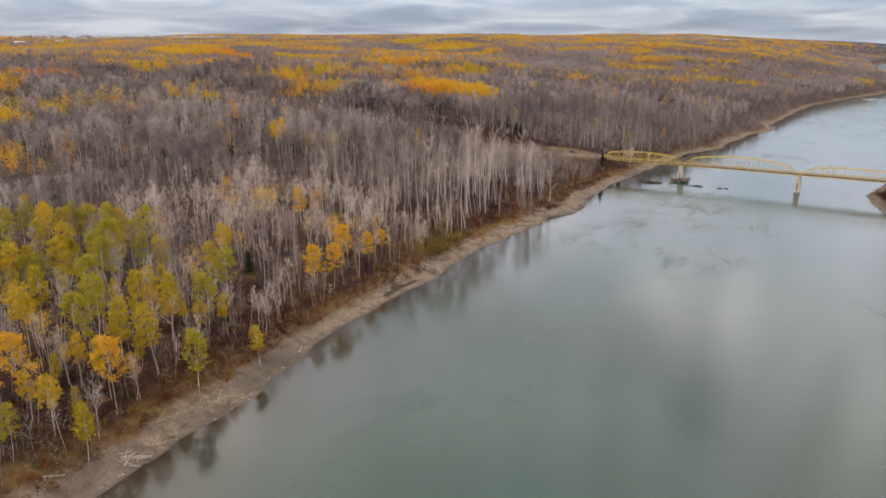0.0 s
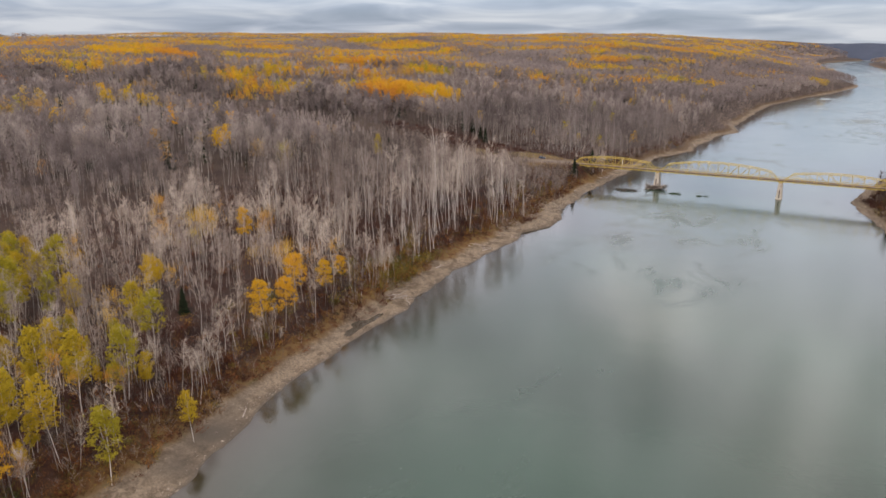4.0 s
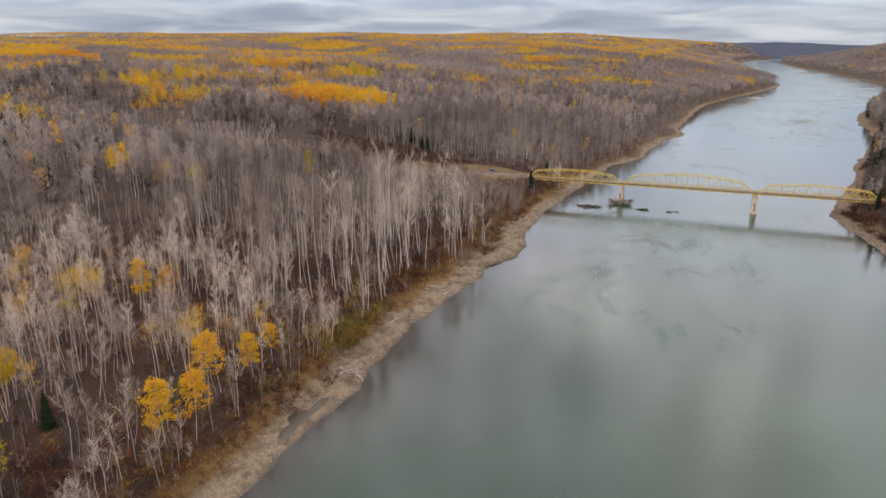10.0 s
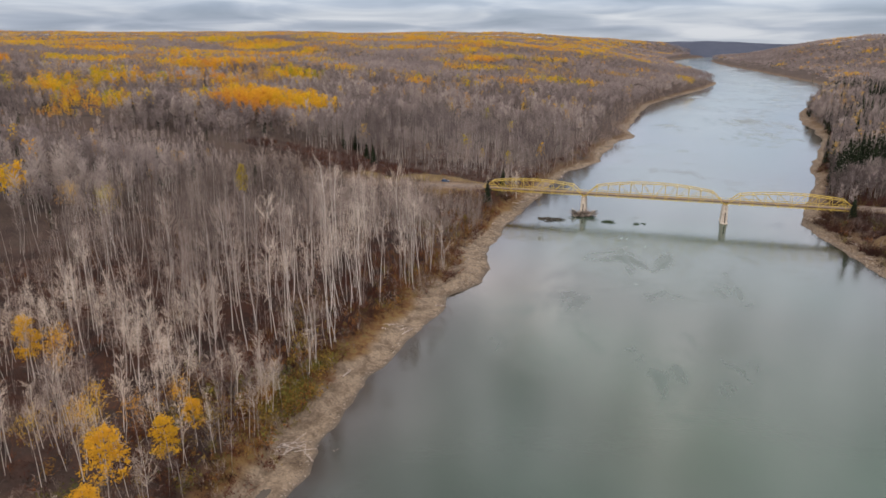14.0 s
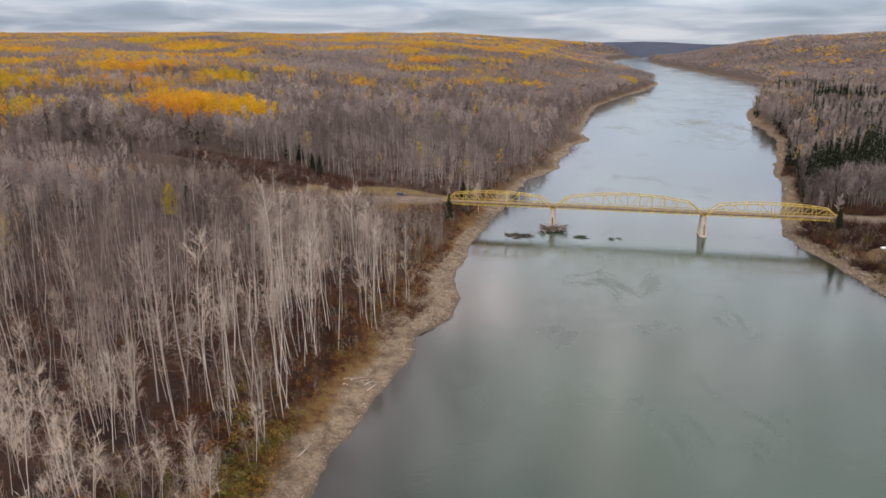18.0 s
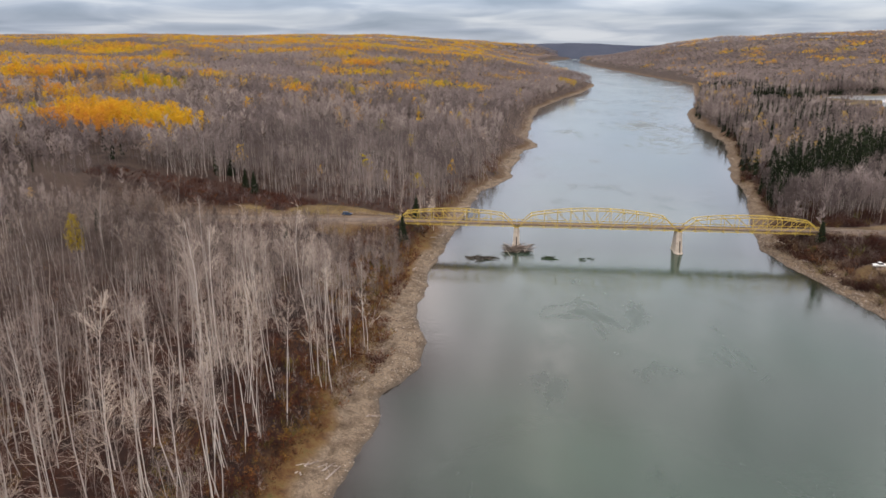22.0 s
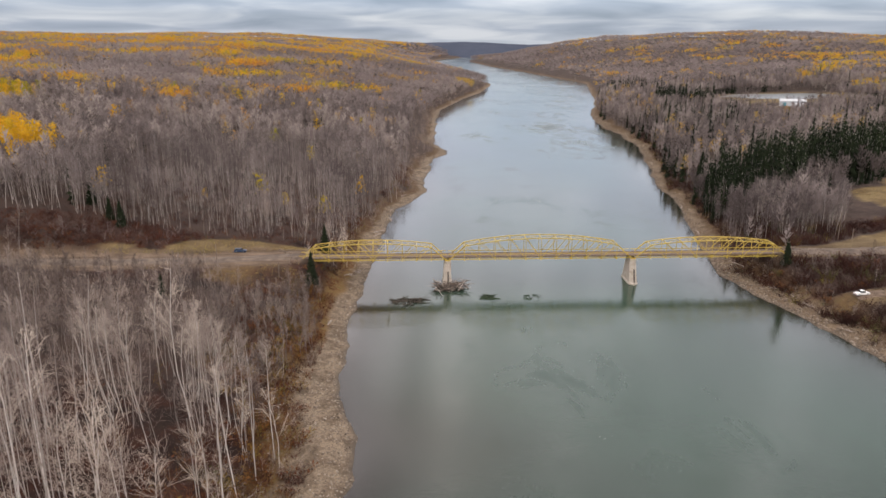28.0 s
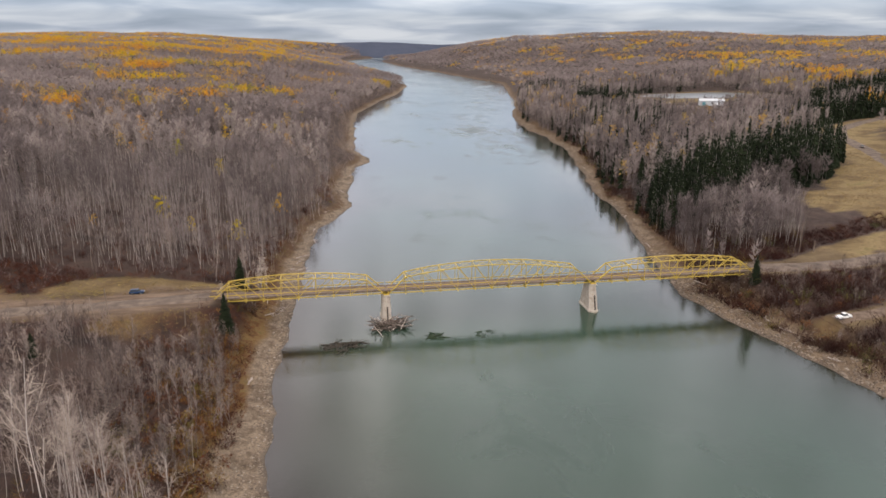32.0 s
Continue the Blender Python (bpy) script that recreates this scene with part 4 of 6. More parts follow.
GOLD_STANDS = [(-258, 98, 20, 20, 0.32), (-238, 104, 30, 20, 0.5), (-215, 112, 26, 16, 0.68), (-265, 140, 40, 18, 0.6), (-232, 82, 30, 7, 0.2), (-488, -112, 15, 40, 0.08), (-440, -55, 28, 15, 0.6),
               (-760, 245, 70, 34, 0.68), (-700, 262, 50, 20, 0.4), (-325, -123, 6, 6, 0.72), (-328, -106, 6, 6, 0.75), (-299, -110, 6, 6, 0.75), (-304, -220, 7, 7, 0.8), (-282, -256, 12, 8, 0.7), (-187, -161, 6, 6, 0.6)]


P = scatter(-210, -90, 4, 42, 2.2, 111, lambda x, y: (((x + 150) / 58) ** 2 + ((y - 22) / 17) ** 2 < 1) & ~open_ground(x, y, 1.0) & clumped(x, y, 231, 0.2, 0.5))
plant("clearing_brush", SHRUBS, [M_SHRUB], P, "low dark red brush on the open ground beside the road", "shrubs", 112, tone=np.clip(np.random.RandomState(113).normal(0.16, 0.12, len(P)) + 0.15 * wav(P[:, 0], P[:, 1], 0.1, 88), 0, 0.6), sizes=np.random.RandomState(114).uniform(0.5, 1.1, len(P)))

TUFTS = [shrub(145 + i, 1.6, 9, 0.09, 0, 0.1) for i in range(5)]
P = np.concatenate([scatter(-125, -52, 6, 26, 0.55, 119, lambda x, y: open_ground(x, y, 1.0) & (near_line(x, y, ROAD_LEFT)[0] > 8) & clumped(x, y, 235, 0.35, 0.2)),
                    scatter(-130, -48, -28, -6, 0.8, 120, lambda x, y: open_ground(x, y, 2.0) & (near_line(x, y, ROAD_LEFT)[0] > 8) & clumped(x, y, 237, 0.35, 0.15))])
plant("roadside_grass", TUFTS, [M_GRASS], P, "straw and olive grass tufts on the clearing", "grass", 121, tone=np.clip(0.45 + 0.3 * wav(P[:, 0], P[:, 1], 0.15, 89) + 0.15 * (P[:, 1] > 6) + np.random.RandomState(122).normal(0, 0.15, len(P)), 0, 1), sizes=np.random.RandomState(123).uniform(0.2, 0.5, len(P)))
P = scatter(200, 350, 20, 200, 3.2, 124, lambda x, y: open_ground(x, y, 0.0) & (near_line(x, y, ROAD_RIGHT)[0] > 5) & clumped(x, y, 239, 0.15, 0.2))
plant("meadow_grass", TUFTS, [M_GRASS], P, "dry straw-coloured grass tufts on the meadow", "grass", 125, tone=np.clip(0.3 + 0.25 * wav(P[:, 0], P[:, 1], 0.06, 90) + np.random.RandomState(126).normal(0, 0.12, len(P)), 0, 1), sizes=np.random.RandomState(127).uniform(0.3, 0.7, len(P)))

# left bank, further back
P = scatter(-560, -20, -460, 620, 13.5, 6, lambda x, y: wooded(x, y) & (((bank(x, y)[0] >= 135) & (y < 40)) | ((y >= 40) & (bank(x, y)[0] > 0))) & (np.hypot(x - 10, y + 330) < 830) & fan(x, y, -75, 60) & clumped(x, y, 207, 0.07, 0.36))
share = yellow_share(P[:, 0], P[:, 1])
rnd = np.random.RandomState(7).uniform(size=len(P))
dark = (np.min([np.hypot(P[:, 0] - cx, P[:, 1] - cy) - r for cx, cy, r in ((-376, -170, 8), (-350, -152, 11), (-286, -139, 7), (-264, -113, 11), (-234, -164, 9), (-189, -186, 7), (-310, -165, 6))], 0) < 0) | (np.random.RandomState(17).uniform(size=len(P)) < 0.12 * np.exp(-((P[:, 0] + 290) / 150) ** 2 - ((P[:, 1] + 0.6 * (P[:, 0] + 290) + 90) / 60) ** 2)) | (rnd > 0.992)
P, rnd, share, dark = (a[stand_tone(P[:, 0], P[:, 1]) < 0] for a in (P, rnd, share, dark))
gold = (rnd < share) & ~dark
close = (P[:, 1] > 0) & (P[:, 1] < 230) & (bank(P[:, 0], P[:, 1])[0] < 150)
buff = ~gold & ~dark & ~close & (np.random.RandomState(20).uniform(size=len(P)) < 0.012 + 0.5 * yellow_share(P[:, 0], P[:, 1], -0.15))
wood("buff_hillside_aspens", P[buff], GOLD_MID, [M_BUFF], "hillside aspens with fading buff leaves", 21, tone=gold_tone(P[buff], 23, 0.5, 0.25))
P, gold, dark, close = P[~buff], gold[~buff], dark[~buff], close[~buff]
wood("roadside_bare_wood", P[~gold & ~dark & close], ROADSIDE, [M_TRUNK, M_TWIG_FAR], "dense grey-brown leafless wood beyond the road", 58, mean=0.36)
grey = P[~gold & ~dark & ~close]
near = (grey[:, 1] < 0) & (grey[:, 0] > -330)
wood("bare_hillside_wood", grey[~near], MID, [M_TRUNK_SHADE, M_TWIG_FAR], "grey leafless hillside aspen wood", 8, tone=grey_tone(grey[~near], 608, 0.5))
wood("bare_backwood", grey[near], MIDNEAR, [M_TRUNK, M_TWIG_FAR], "grey leafless aspen wood behind the river bank", 24, tone=grey_tone(grey[near], 609, 0.55))
wood("golden_hillside_aspens", P[gold], GOLD_MID, [M_LEAF], "aspens still in golden autumn leaf on the hillside", 9, tone=gold_tone(P[gold], 12))
wood("hillside_spruces", P[dark], SPRUCE_FAR, [M_TRUNK, M_SPRUCE], "dark spruces scattered through the leafless wood", 13)
P = scatter(-840, -170, -270, 300, 13, 68, lambda x, y: wooded(x, y) & (stand_tone(x, y) >= 0))
wood("golden_stand", P, GOLD_MID, [M_LEAF], "close stands of golden and orange aspens on the hillside", 69, 0.1, tone=np.clip(stand_tone(P[:, 0], P[:, 1]) + np.random.RandomState(70).normal(0, 0.08, len(P)), 0, 0.95))
# distant left hills
def outer(x, y):
    return wooded(x, y) & (stand_tone(x, y) < 0) & (bank(x, y)[0] > 0) & ~((np.hypot(x - 10, y + 330) < 830) & (x > -560) & (y < 620)) & (bank(x, y)[0] < 3000) & fan(x, y, -66, 10, 60, -430)
near_hill = scatter(-1500, 130, -200, 1500, 40, 10, lambda x, y: outer(x, y) & clumped(x, y, 209, 0.03, 0.5))
far_hill = scatter(-3300, 130, -200, 4300, 215, 34, lambda x, y: outer(x, y) & ((x < -1500) | (y > 1500)))
for P, big, seed, tag, grey_kind, gold_kind in ((near_hill, 1.05, 40, "mid_hill", NEARHILL, GOLD_NEARHILL), (far_hill, 1.15, 44, "far_hill", FAR, GOLD_FAR)):
    gold = np.random.RandomState(seed).uniform(size=len(P)) < yellow_share(P[:, 0], P[:, 1])
    buff = ~gold & (np.random.RandomState(seed + 7).uniform(size=len(P)) < 0.55 * yellow_share(P[:, 0], P[:, 1], -0.2))
    plant(tag + "_buff_wood", gold_kind, [M_BUFF], P[buff], "distant aspen wood with fading buff leaves", seed=seed + 8, size=(0.86 * big, 1.06 * big), tone=gold_tone(P[buff], seed + 9, 0.5, 0.25))
    P, gold = P[~buff], gold[~buff]
    plant(tag + "_bare_wood", grey_kind, [M_TRUNK_SHADE, M_TWIG_FAR] if len(grey_kind[0]) == 2 else [M_TWIG_FAR], P[~gold], "distant leafless wood on the valley side", seed=seed + 1, size=(0.86 * big, 1.06 * big), tone=grey_tone(P[~gold], seed + 4, 0.55, 0.4))
    plant(tag + "_golden_wood", gold_kind, [M_LEAF], P[gold], "distant golden aspen wood on the valley side", seed=seed + 2, size=(0.86 * big, 1.06 * big), tone=gold_tone(P[gold], seed + 3, 0.58, 0.16))
# right bank
SPRUCE_STANDS = [(385, 345, 22, 14), (390, 318, 30, 14), (420, 330, 30, 18), (268, 565, 18, 22), (285, 530, 20, 18), (470, 420, 45, 14), (540, 470, 50, 18)]


def in_grove(x, y):
    g = (np.abs((x - 208) / 84) ** 3 + np.abs((y - 0.55 * (x - 215) - 144) / 27) ** 3) < 1 + 0.2 * wav(x, y, 0.1, 45)
    for cx, cy, a, b in SPRUCE_STANDS:
        g = g | (((x - cx) / a) ** 2 + ((y - cy) / b) ** 2 < 1)
    return g


P = scatter(100, 640, -110, 900, 14, 14, lambda x, y: wooded(x, y, 12) & ((y > 24 + 0.2 * (x - 118)) | (np.random.RandomState(16).uniform(size=len(x)) < 0.06)) & (bank(x, y)[1] > 0) & ((y > 115) | (x < 155 + 0.66 * (y - 31))) & fan(x, y, -6, 46, -12, -210) & clumped(x, y, 211, 0.08, 0.55))
P = P[~in_grove(P[:, 0], P[:, 1])]
rnd = np.random.RandomState(15).uniform(size=len(P))
gold = rnd < yellow_share(P[:, 0], P[:, 1], 0.1) * 0.9 * (bank(P[:, 0], P[:, 1])[1] > 120)
dark = ~gold & (P[:, 1] > 75) & ~((P[:, 0] > 285) & (P[:, 0] < 400) & (P[:, 1] > 355) & (P[:, 1] < 480)) & ((rnd > 0.975 - 0.13 * (P[:, 1] > 120) * (P[:, 1] < 430) * (bank(P[:, 0], P[:, 1])[1] < 70) - 0.22 * sm(0.2, 0.8, wav(P[:, 0], P[:, 1], 0.02, 81)) * (P[:, 1] > 230)))
buff = ~gold & ~dark & (np.random.RandomState(29).uniform(size=len(P)) < 0.012 + 0.02 * (bank(P[:, 0], P[:, 1])[1] < 45)) & (P[:, 1] > 110)
wood("buff_wood_east", P[buff], GOLD_MID, [M_BUFF], "fading buff-leaved aspens among the bare wood on the far bank", 20, tone=gold_tone(P[buff], 22, 0.7, 0.2))
wood("bare_wood_east", P[~gold & ~dark & ~buff], MID, [M_TRUNK_SHADE, M_TWIG_FAR], "grey leafless wood on the far bank", 16, tone=np.clip(grey_tone(P[~gold & ~dark & ~buff], 616, 0.28) + 0.2 * sm(110, 240, P[~gold & ~dark & ~buff, 1]), 0, 1))
wood("golden_aspens_east", P[gold], GOLD_MID, [M_LEAF], "golden aspens on the far bank", 17, tone=gold_tone(P[gold], 18))
wood("spruce_wood", P[dark], SPRUCE, [M_TRUNK, M_SPRUCE], "dense dark green spruces beside the meadow", 19, big=1.2)
P = scatter(115, 600, 60, 620, 12, 46, lambda x, y: wooded(x, y, 18) & in_grove(x, y))
wood("spruce_grove", P, SPRUCE, [M_TRUNK, M_SPRUCE], "dense dark green spruce grove beside the meadow", 47, 0.34, big=1.28)
P = scatter(108, 205, -20, 125, 9, 56, lambda x, y: wooded(x, y, 16) & (y > 26) & (y < 100 + 0.4 * (x - 150)) & (x < 145 + 0.55 * y) & clumped(x, y, 221, 0.1, 0.5))
wood("pole_stand_east", P, ROADSIDE, [M_TRUNK, M_TWIG_FAR], "close stand of thin grey leafless poles by the road", 57, 0.15, mean=0.14)
P = scatter(112, 215, -130, 0, 6.5, 75, lambda x, y: wooded(x, y, 8) & (bank(x, y)[1] > 0) & clumped(x, y, 227, 0.1, 0.3))
plant("scrub_trees_east", THICKET, [M_TRUNK_SHADE, M_TWIG], P, "grey bushy bare trees among brush on the eastern bank", "trees", 76, tone=np.random.RandomState(77).uniform(0.0, 0.5, len(P)), sizes=np.random.RandomState(78).uniform(0.2, 0.75, len(P)))
P = scatter(100, 290, -140, 400, 3.0, 24, lambda x, y: wooded(x, y, 5.0) & (bank(x, y)[1] > 0) & (bank(x, y)[1] < 32 + 75 * (y < 45)) & clumped(x, y, 213, 0.15, 0.45))
plant("undergrowth_east", FINE, [M_SHRUB], P, "dark rusty brush above the eastern beach", "shrubs", 25, tone=np.clip(np.where(np.random.RandomState(28).uniform(size=len(P)) < 0.05, 0.95, 0.06) + np.random.RandomState(26).normal(0, 0.1, len(P)), 0, 1), sizes=np.random.RandomState(27).uniform(0.6, 1.9, len(P)) * np.where(P[:, 1] < 20, 1.3, 1))
P = scatter(160, 250, 24, 84, 3, 115, lambda x, y: (((x - 194) / 30) ** 2 + ((y - 44 - 0.45 * (x - 194)) / 8) ** 2 < 1) & (near_line(x, y, ROAD_RIGHT)[0] > 5) & clumped(x, y, 233, 0.2, 0.4))
plant("meadow_brush", FINE, [M_SHRUB], P, "dark maroon brush between the road and the meadow", "shrubs", 116, tone=np.clip(np.random.RandomState(117).normal(0.12, 0.1, len(P)), 0, 0.5), sizes=np.random.RandomState(118).uniform(0.6, 1.3, len(P)))
P = scatter(-150, 3000, 200, 4300, 205, 18, lambda x, y: wooded(x, y) & (bank(x, y)[1] > 0) & ~((x < 640) & (y < 900)) & fan(x, y, -8, 44, -12, -210))
rnd = np.random.RandomState(19).uniform(size=len(P))
gold = rnd < yellow_share(P[:, 0], P[:, 1], 0.14 + 0.2 * sm(1500, 2600, P[:, 1])) * 0.95
dark = ~gold & (rnd > 1 - 0.35 * sm(0.2, 0.9, wav(P[:, 0], P[:, 1], 0.008, 83)))
buff = ~gold & ~dark & (np.random.RandomState(30).uniform(size=len(P)) < 0.5 * yellow_share(P[:, 0], P[:, 1], -0.06 + 0.2 * sm(1500, 2600, P[:, 1])))
plant("distant_buff_wood_east", GOLD_FAR, [M_BUFF], P[buff], "distant wood with fading buff leaves on the eastern hills", seed=31, size=(0.95, 1.2), tone=gold_tone(P[buff], 32, 0.5, 0.25))
P, gold, dark = P[~buff], gold[~buff], dark[~buff]
plant("distant_bare_wood_east", FAR, [M_TWIG_FAR], P[~gold & ~dark], "distant leafless wood on the eastern hills", seed=20, size=(0.95, 1.2), tone=grey_tone(P[~gold & ~dark], 29, 0.5, 0.3))
plant("distant_golden_wood_east", GOLD_FAR, [M_LEAF], P[gold], "distant golden wood on the eastern hills", seed=21, size=(0.95, 1.2), tone=gold_tone(P[gold], 28, 0.55, 0.14))
plant("distant_spruces_east", SPRUCE_TINY, [M_TRUNK, M_SPRUCE], P[dark], "distant dark spruces on the eastern hills", seed=22, size=(0.8, 1.3))

# far ridge that closes the valley, its haze put into a blue-grey colour
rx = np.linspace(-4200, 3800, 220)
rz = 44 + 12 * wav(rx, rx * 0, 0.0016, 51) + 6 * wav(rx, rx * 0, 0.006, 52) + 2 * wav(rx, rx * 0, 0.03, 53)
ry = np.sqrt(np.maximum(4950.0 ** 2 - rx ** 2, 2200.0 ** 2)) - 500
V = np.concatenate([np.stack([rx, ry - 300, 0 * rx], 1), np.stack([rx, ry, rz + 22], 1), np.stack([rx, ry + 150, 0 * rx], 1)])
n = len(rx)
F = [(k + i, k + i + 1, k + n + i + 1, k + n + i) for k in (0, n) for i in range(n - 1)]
tagged(soup("backdrop", V, F, [M_FAR], smooth=True), "distant wooded ridge closing the valley, haze painted in as blue-grey", "hills", kind="structure")


# ---------------------------------------------------------------- the bridge
ZD = 10.4          # road level on the deck
bridge = thing("truss_bridge", pose(0, 2.9, 0, 0, 0, 0.7), "yellow steel three-span through-truss road bridge on concrete piers", "bridge")


def truss_span(x0, x1, low, mid_rise, panels):
    """Two arched trusses with verticals, diagonals, top bracing and floor beams."""
    L = x1 - x0
    hw = 2.75
    zb = ZD - 0.9
    xs = [x0 + L * i / panels for i in range(panels + 1)]

    def top_z(i):
        u = (2 * i / panels - 1) / (1 - 2 / panels)
        return zb + mid_rise - (mid_rise - low) * u * u

    for sy in (-1, 1):
        y = hw * sy
        part("bottom_chord", beam(bmesh.new(), (x0, y, zb), (x1, y, zb), 0.26, 0.28), M_YELLOW, bridge)
        T = [(xs[i], y, top_z(i)) for i in range(1, panels)]
        for a, b in zip(T, T[1:]):
            part("top_chord", beam(bmesh.new(), a, b, 0.30, 0.26), M_YELLOW, bridge)
        part("end_post", beam(bmesh.new(), (x0 + 0.3, y, zb), T[0], 0.33, 0.3), M_YELLOW, bridge)
        part("end_post", beam(bmesh.new(), (x1 - 0.3, y, zb), T[-1], 0.33, 0.3), M_YELLOW, bridge)
        for i in range(1, panels):
            part("vertical", beam(bmesh.new(), (xs[i], y, zb), T[i - 1], 0.18, 0.17), M_YELLOW, bridge)
            if 1 <= i < panels - 1:
                lo, hi = (i + 1, i) if i < panels / 2 else (i, i + 1)
                part("diagonal", beam(bmesh.new(), (xs[lo], y, zb), T[hi - 1], 0.16, 0.16), M_YELLOW, bridge)
    for i in range(1, panels):
        z = top_z(i)
        part("top_strut", beam(bmesh.new(), (xs[i], -hw, z), (xs[i], hw, z), 0.18, 0.22, (1, 0, 0)), M_YELLOW, bridge)
        if i < panels - 1:
            for s in (-1, 1):
                part("top_brace", beam(bmesh.new(), (xs[i], -hw * s, z), (xs[i + 1], hw * s, top_z(i + 1)), 0.09, 0.09), M_YELLOW, bridge)
    for i in range(panels + 1):
        part("floor_beam", beam(bmesh.new(), (xs[i], -hw - 0.35, zb - 0.25), (xs[i], hw + 0.35, zb - 0.25), 0.3, 0.55, (1, 0, 0)), M_YELLOW, bridge)


truss_span(-52.6, -0.6, 4.5, 6.0, 10)
truss_span(0.6, 66.4, 4.9, 7.5, 12)
truss_span(67.6, 123.8, 4.5, 6.0, 10)
for x0, x1 in ((-53, -0.05), (0.05, 66.95), (67.05, 124.3)):
    part("deck", beam(bmesh.new(), (x0, 0, ZD - 0.25), (x1, 0, ZD - 0.25), 4.9, 0.3), M_DECK, bridge)


part("marker_post", beam(bmesh.new(), (-22.2, 2.5, ZD), (-22.2, 2.5, ZD + 5.0), 0.14, 0.14), plain("white_post_paint", [(0.3, (0.6, 0.6, 0.58)), (0.7, (0.75, 0.75, 0.73))], 2.0, 0.6), bridge, "white painted marker post")


# dark colour that stands in for the shade inside the pier's slot
M_SLOT_SHADE = plain("slot_shade_concrete", [(0.3, (0.035, 0.028, 0.022)), (0.7, (0.075, 0.060, 0.048))], 1.5, 0.9)


def pier(x, name):
    bm = bmesh.new()
    for lvl in ((-3, 1.75, 6.6), (0.45, 1.7, 6.3), (0.7, 1.4, 5.9), (8.7, 1.15, 3.3)):
        z, a, b = lvl
        for px, py in ((-a, -b + a), (0, -b), (a, -b + a), (a, b - a), (0, b), (-a, b - a)):
            bm.verts.new((x + px, py, z))
    bm.verts.ensure_lookup_table()
    for k in (0, 6, 12):
        for i in range(6):
            bm.faces.new([bm.verts[j] for j in (k + i, k + (i + 1) % 6, k + 6 + (i + 1) % 6, k + 6 + i)])
    bm.faces.new([bm.verts[18 + i] for i in range(6)])
    shaft = part(name, bm, M_CONCRETE, bridge)
    # no real hollow: a thin dark strip painted as the slot's shade
    part("recess", beam(bmesh.new(), (x + 0.1, -5.83, 0.95), (x + 0.1, -4.35, 5.5), 0.5, 0.06, (1, 0, 0)), M_SLOT_SHADE, shaft, "flat dark strip painting the shade of a slot in the pier's nose")
    return shaft


pier(0, "pier")
pier(67, "pier")


# ---------------------------------------------------------------- the outermost trees, one by one
def tree_kind(name, proto, mats, label, tone, group):
    """A tree with trunk, branches and leaves as its parts, built once."""
    root = thing(name, (0, 0, 0), label, "tree", group)
    for nm, (V, F), mat in zip(("trunk", "crown", "foliage"), proto, mats):
        if len(F):
            soup(nm, V, F, [mat], attrs={"tone": np.full(len(V), tone)}).parent = root
    return root


def drop_kind(root):
    for o in (*root.children_recursive, root):
        bpy.data.objects.remove(o)


# aspens in leaf that stand out one by one: x, y, kind of crown, size
LEAFY_SPOTS = [(-117, -315, 0, 1.0), (-89, -333, 2, 1.0), (-103, -311, 2, 1.0), (-95, -322, 0, 1.0), (-77, -323, 4, 0.9), (-61, -320, 0, 0.95),
               (-52, -322, 2, 0.95), (-113, -342, 0, 1.0), (-118, -349, 2, 1.0), (-101, -338, 4, 1.0), (-91, -349, 0, 1.0), (-97, -359, 1, 1.0),
               (-65, -356, 2, 1.0), (-51, -352, 0, 1.05), (-44, -348, 0, 1.0), (-42, -338, 2, 0.9), (-24, -357, 2, 0.85), (-24, -337, 4, 0.6),
               (-20, -388, 0, 0.75), (-29, -389, 1, 0.8), (-42, -388, 5, 0.85), (-53, -363, 2, 1.0), (-60, -376, 1, 1.0), (-41, -364, 0, 1.0),
               (-29, -375, 5, 0.9), (-34, -360, 4, 1.0), (-48, -370, 2, 0.95), (-72, -366, 0, 1.0), (-80, -341, 2, 0.95), (-56, -344, 4, 0.9),
               (-44, -292, 3, 0.95), (-46, -277, 5, 0.95), (-41, -287, 5, 0.8), (-46, -261, 3, 0.7), (-80, -296, 1, 0.7), (-76, -301, 1, 0.85), (-47, -252, 5, 0.6)]


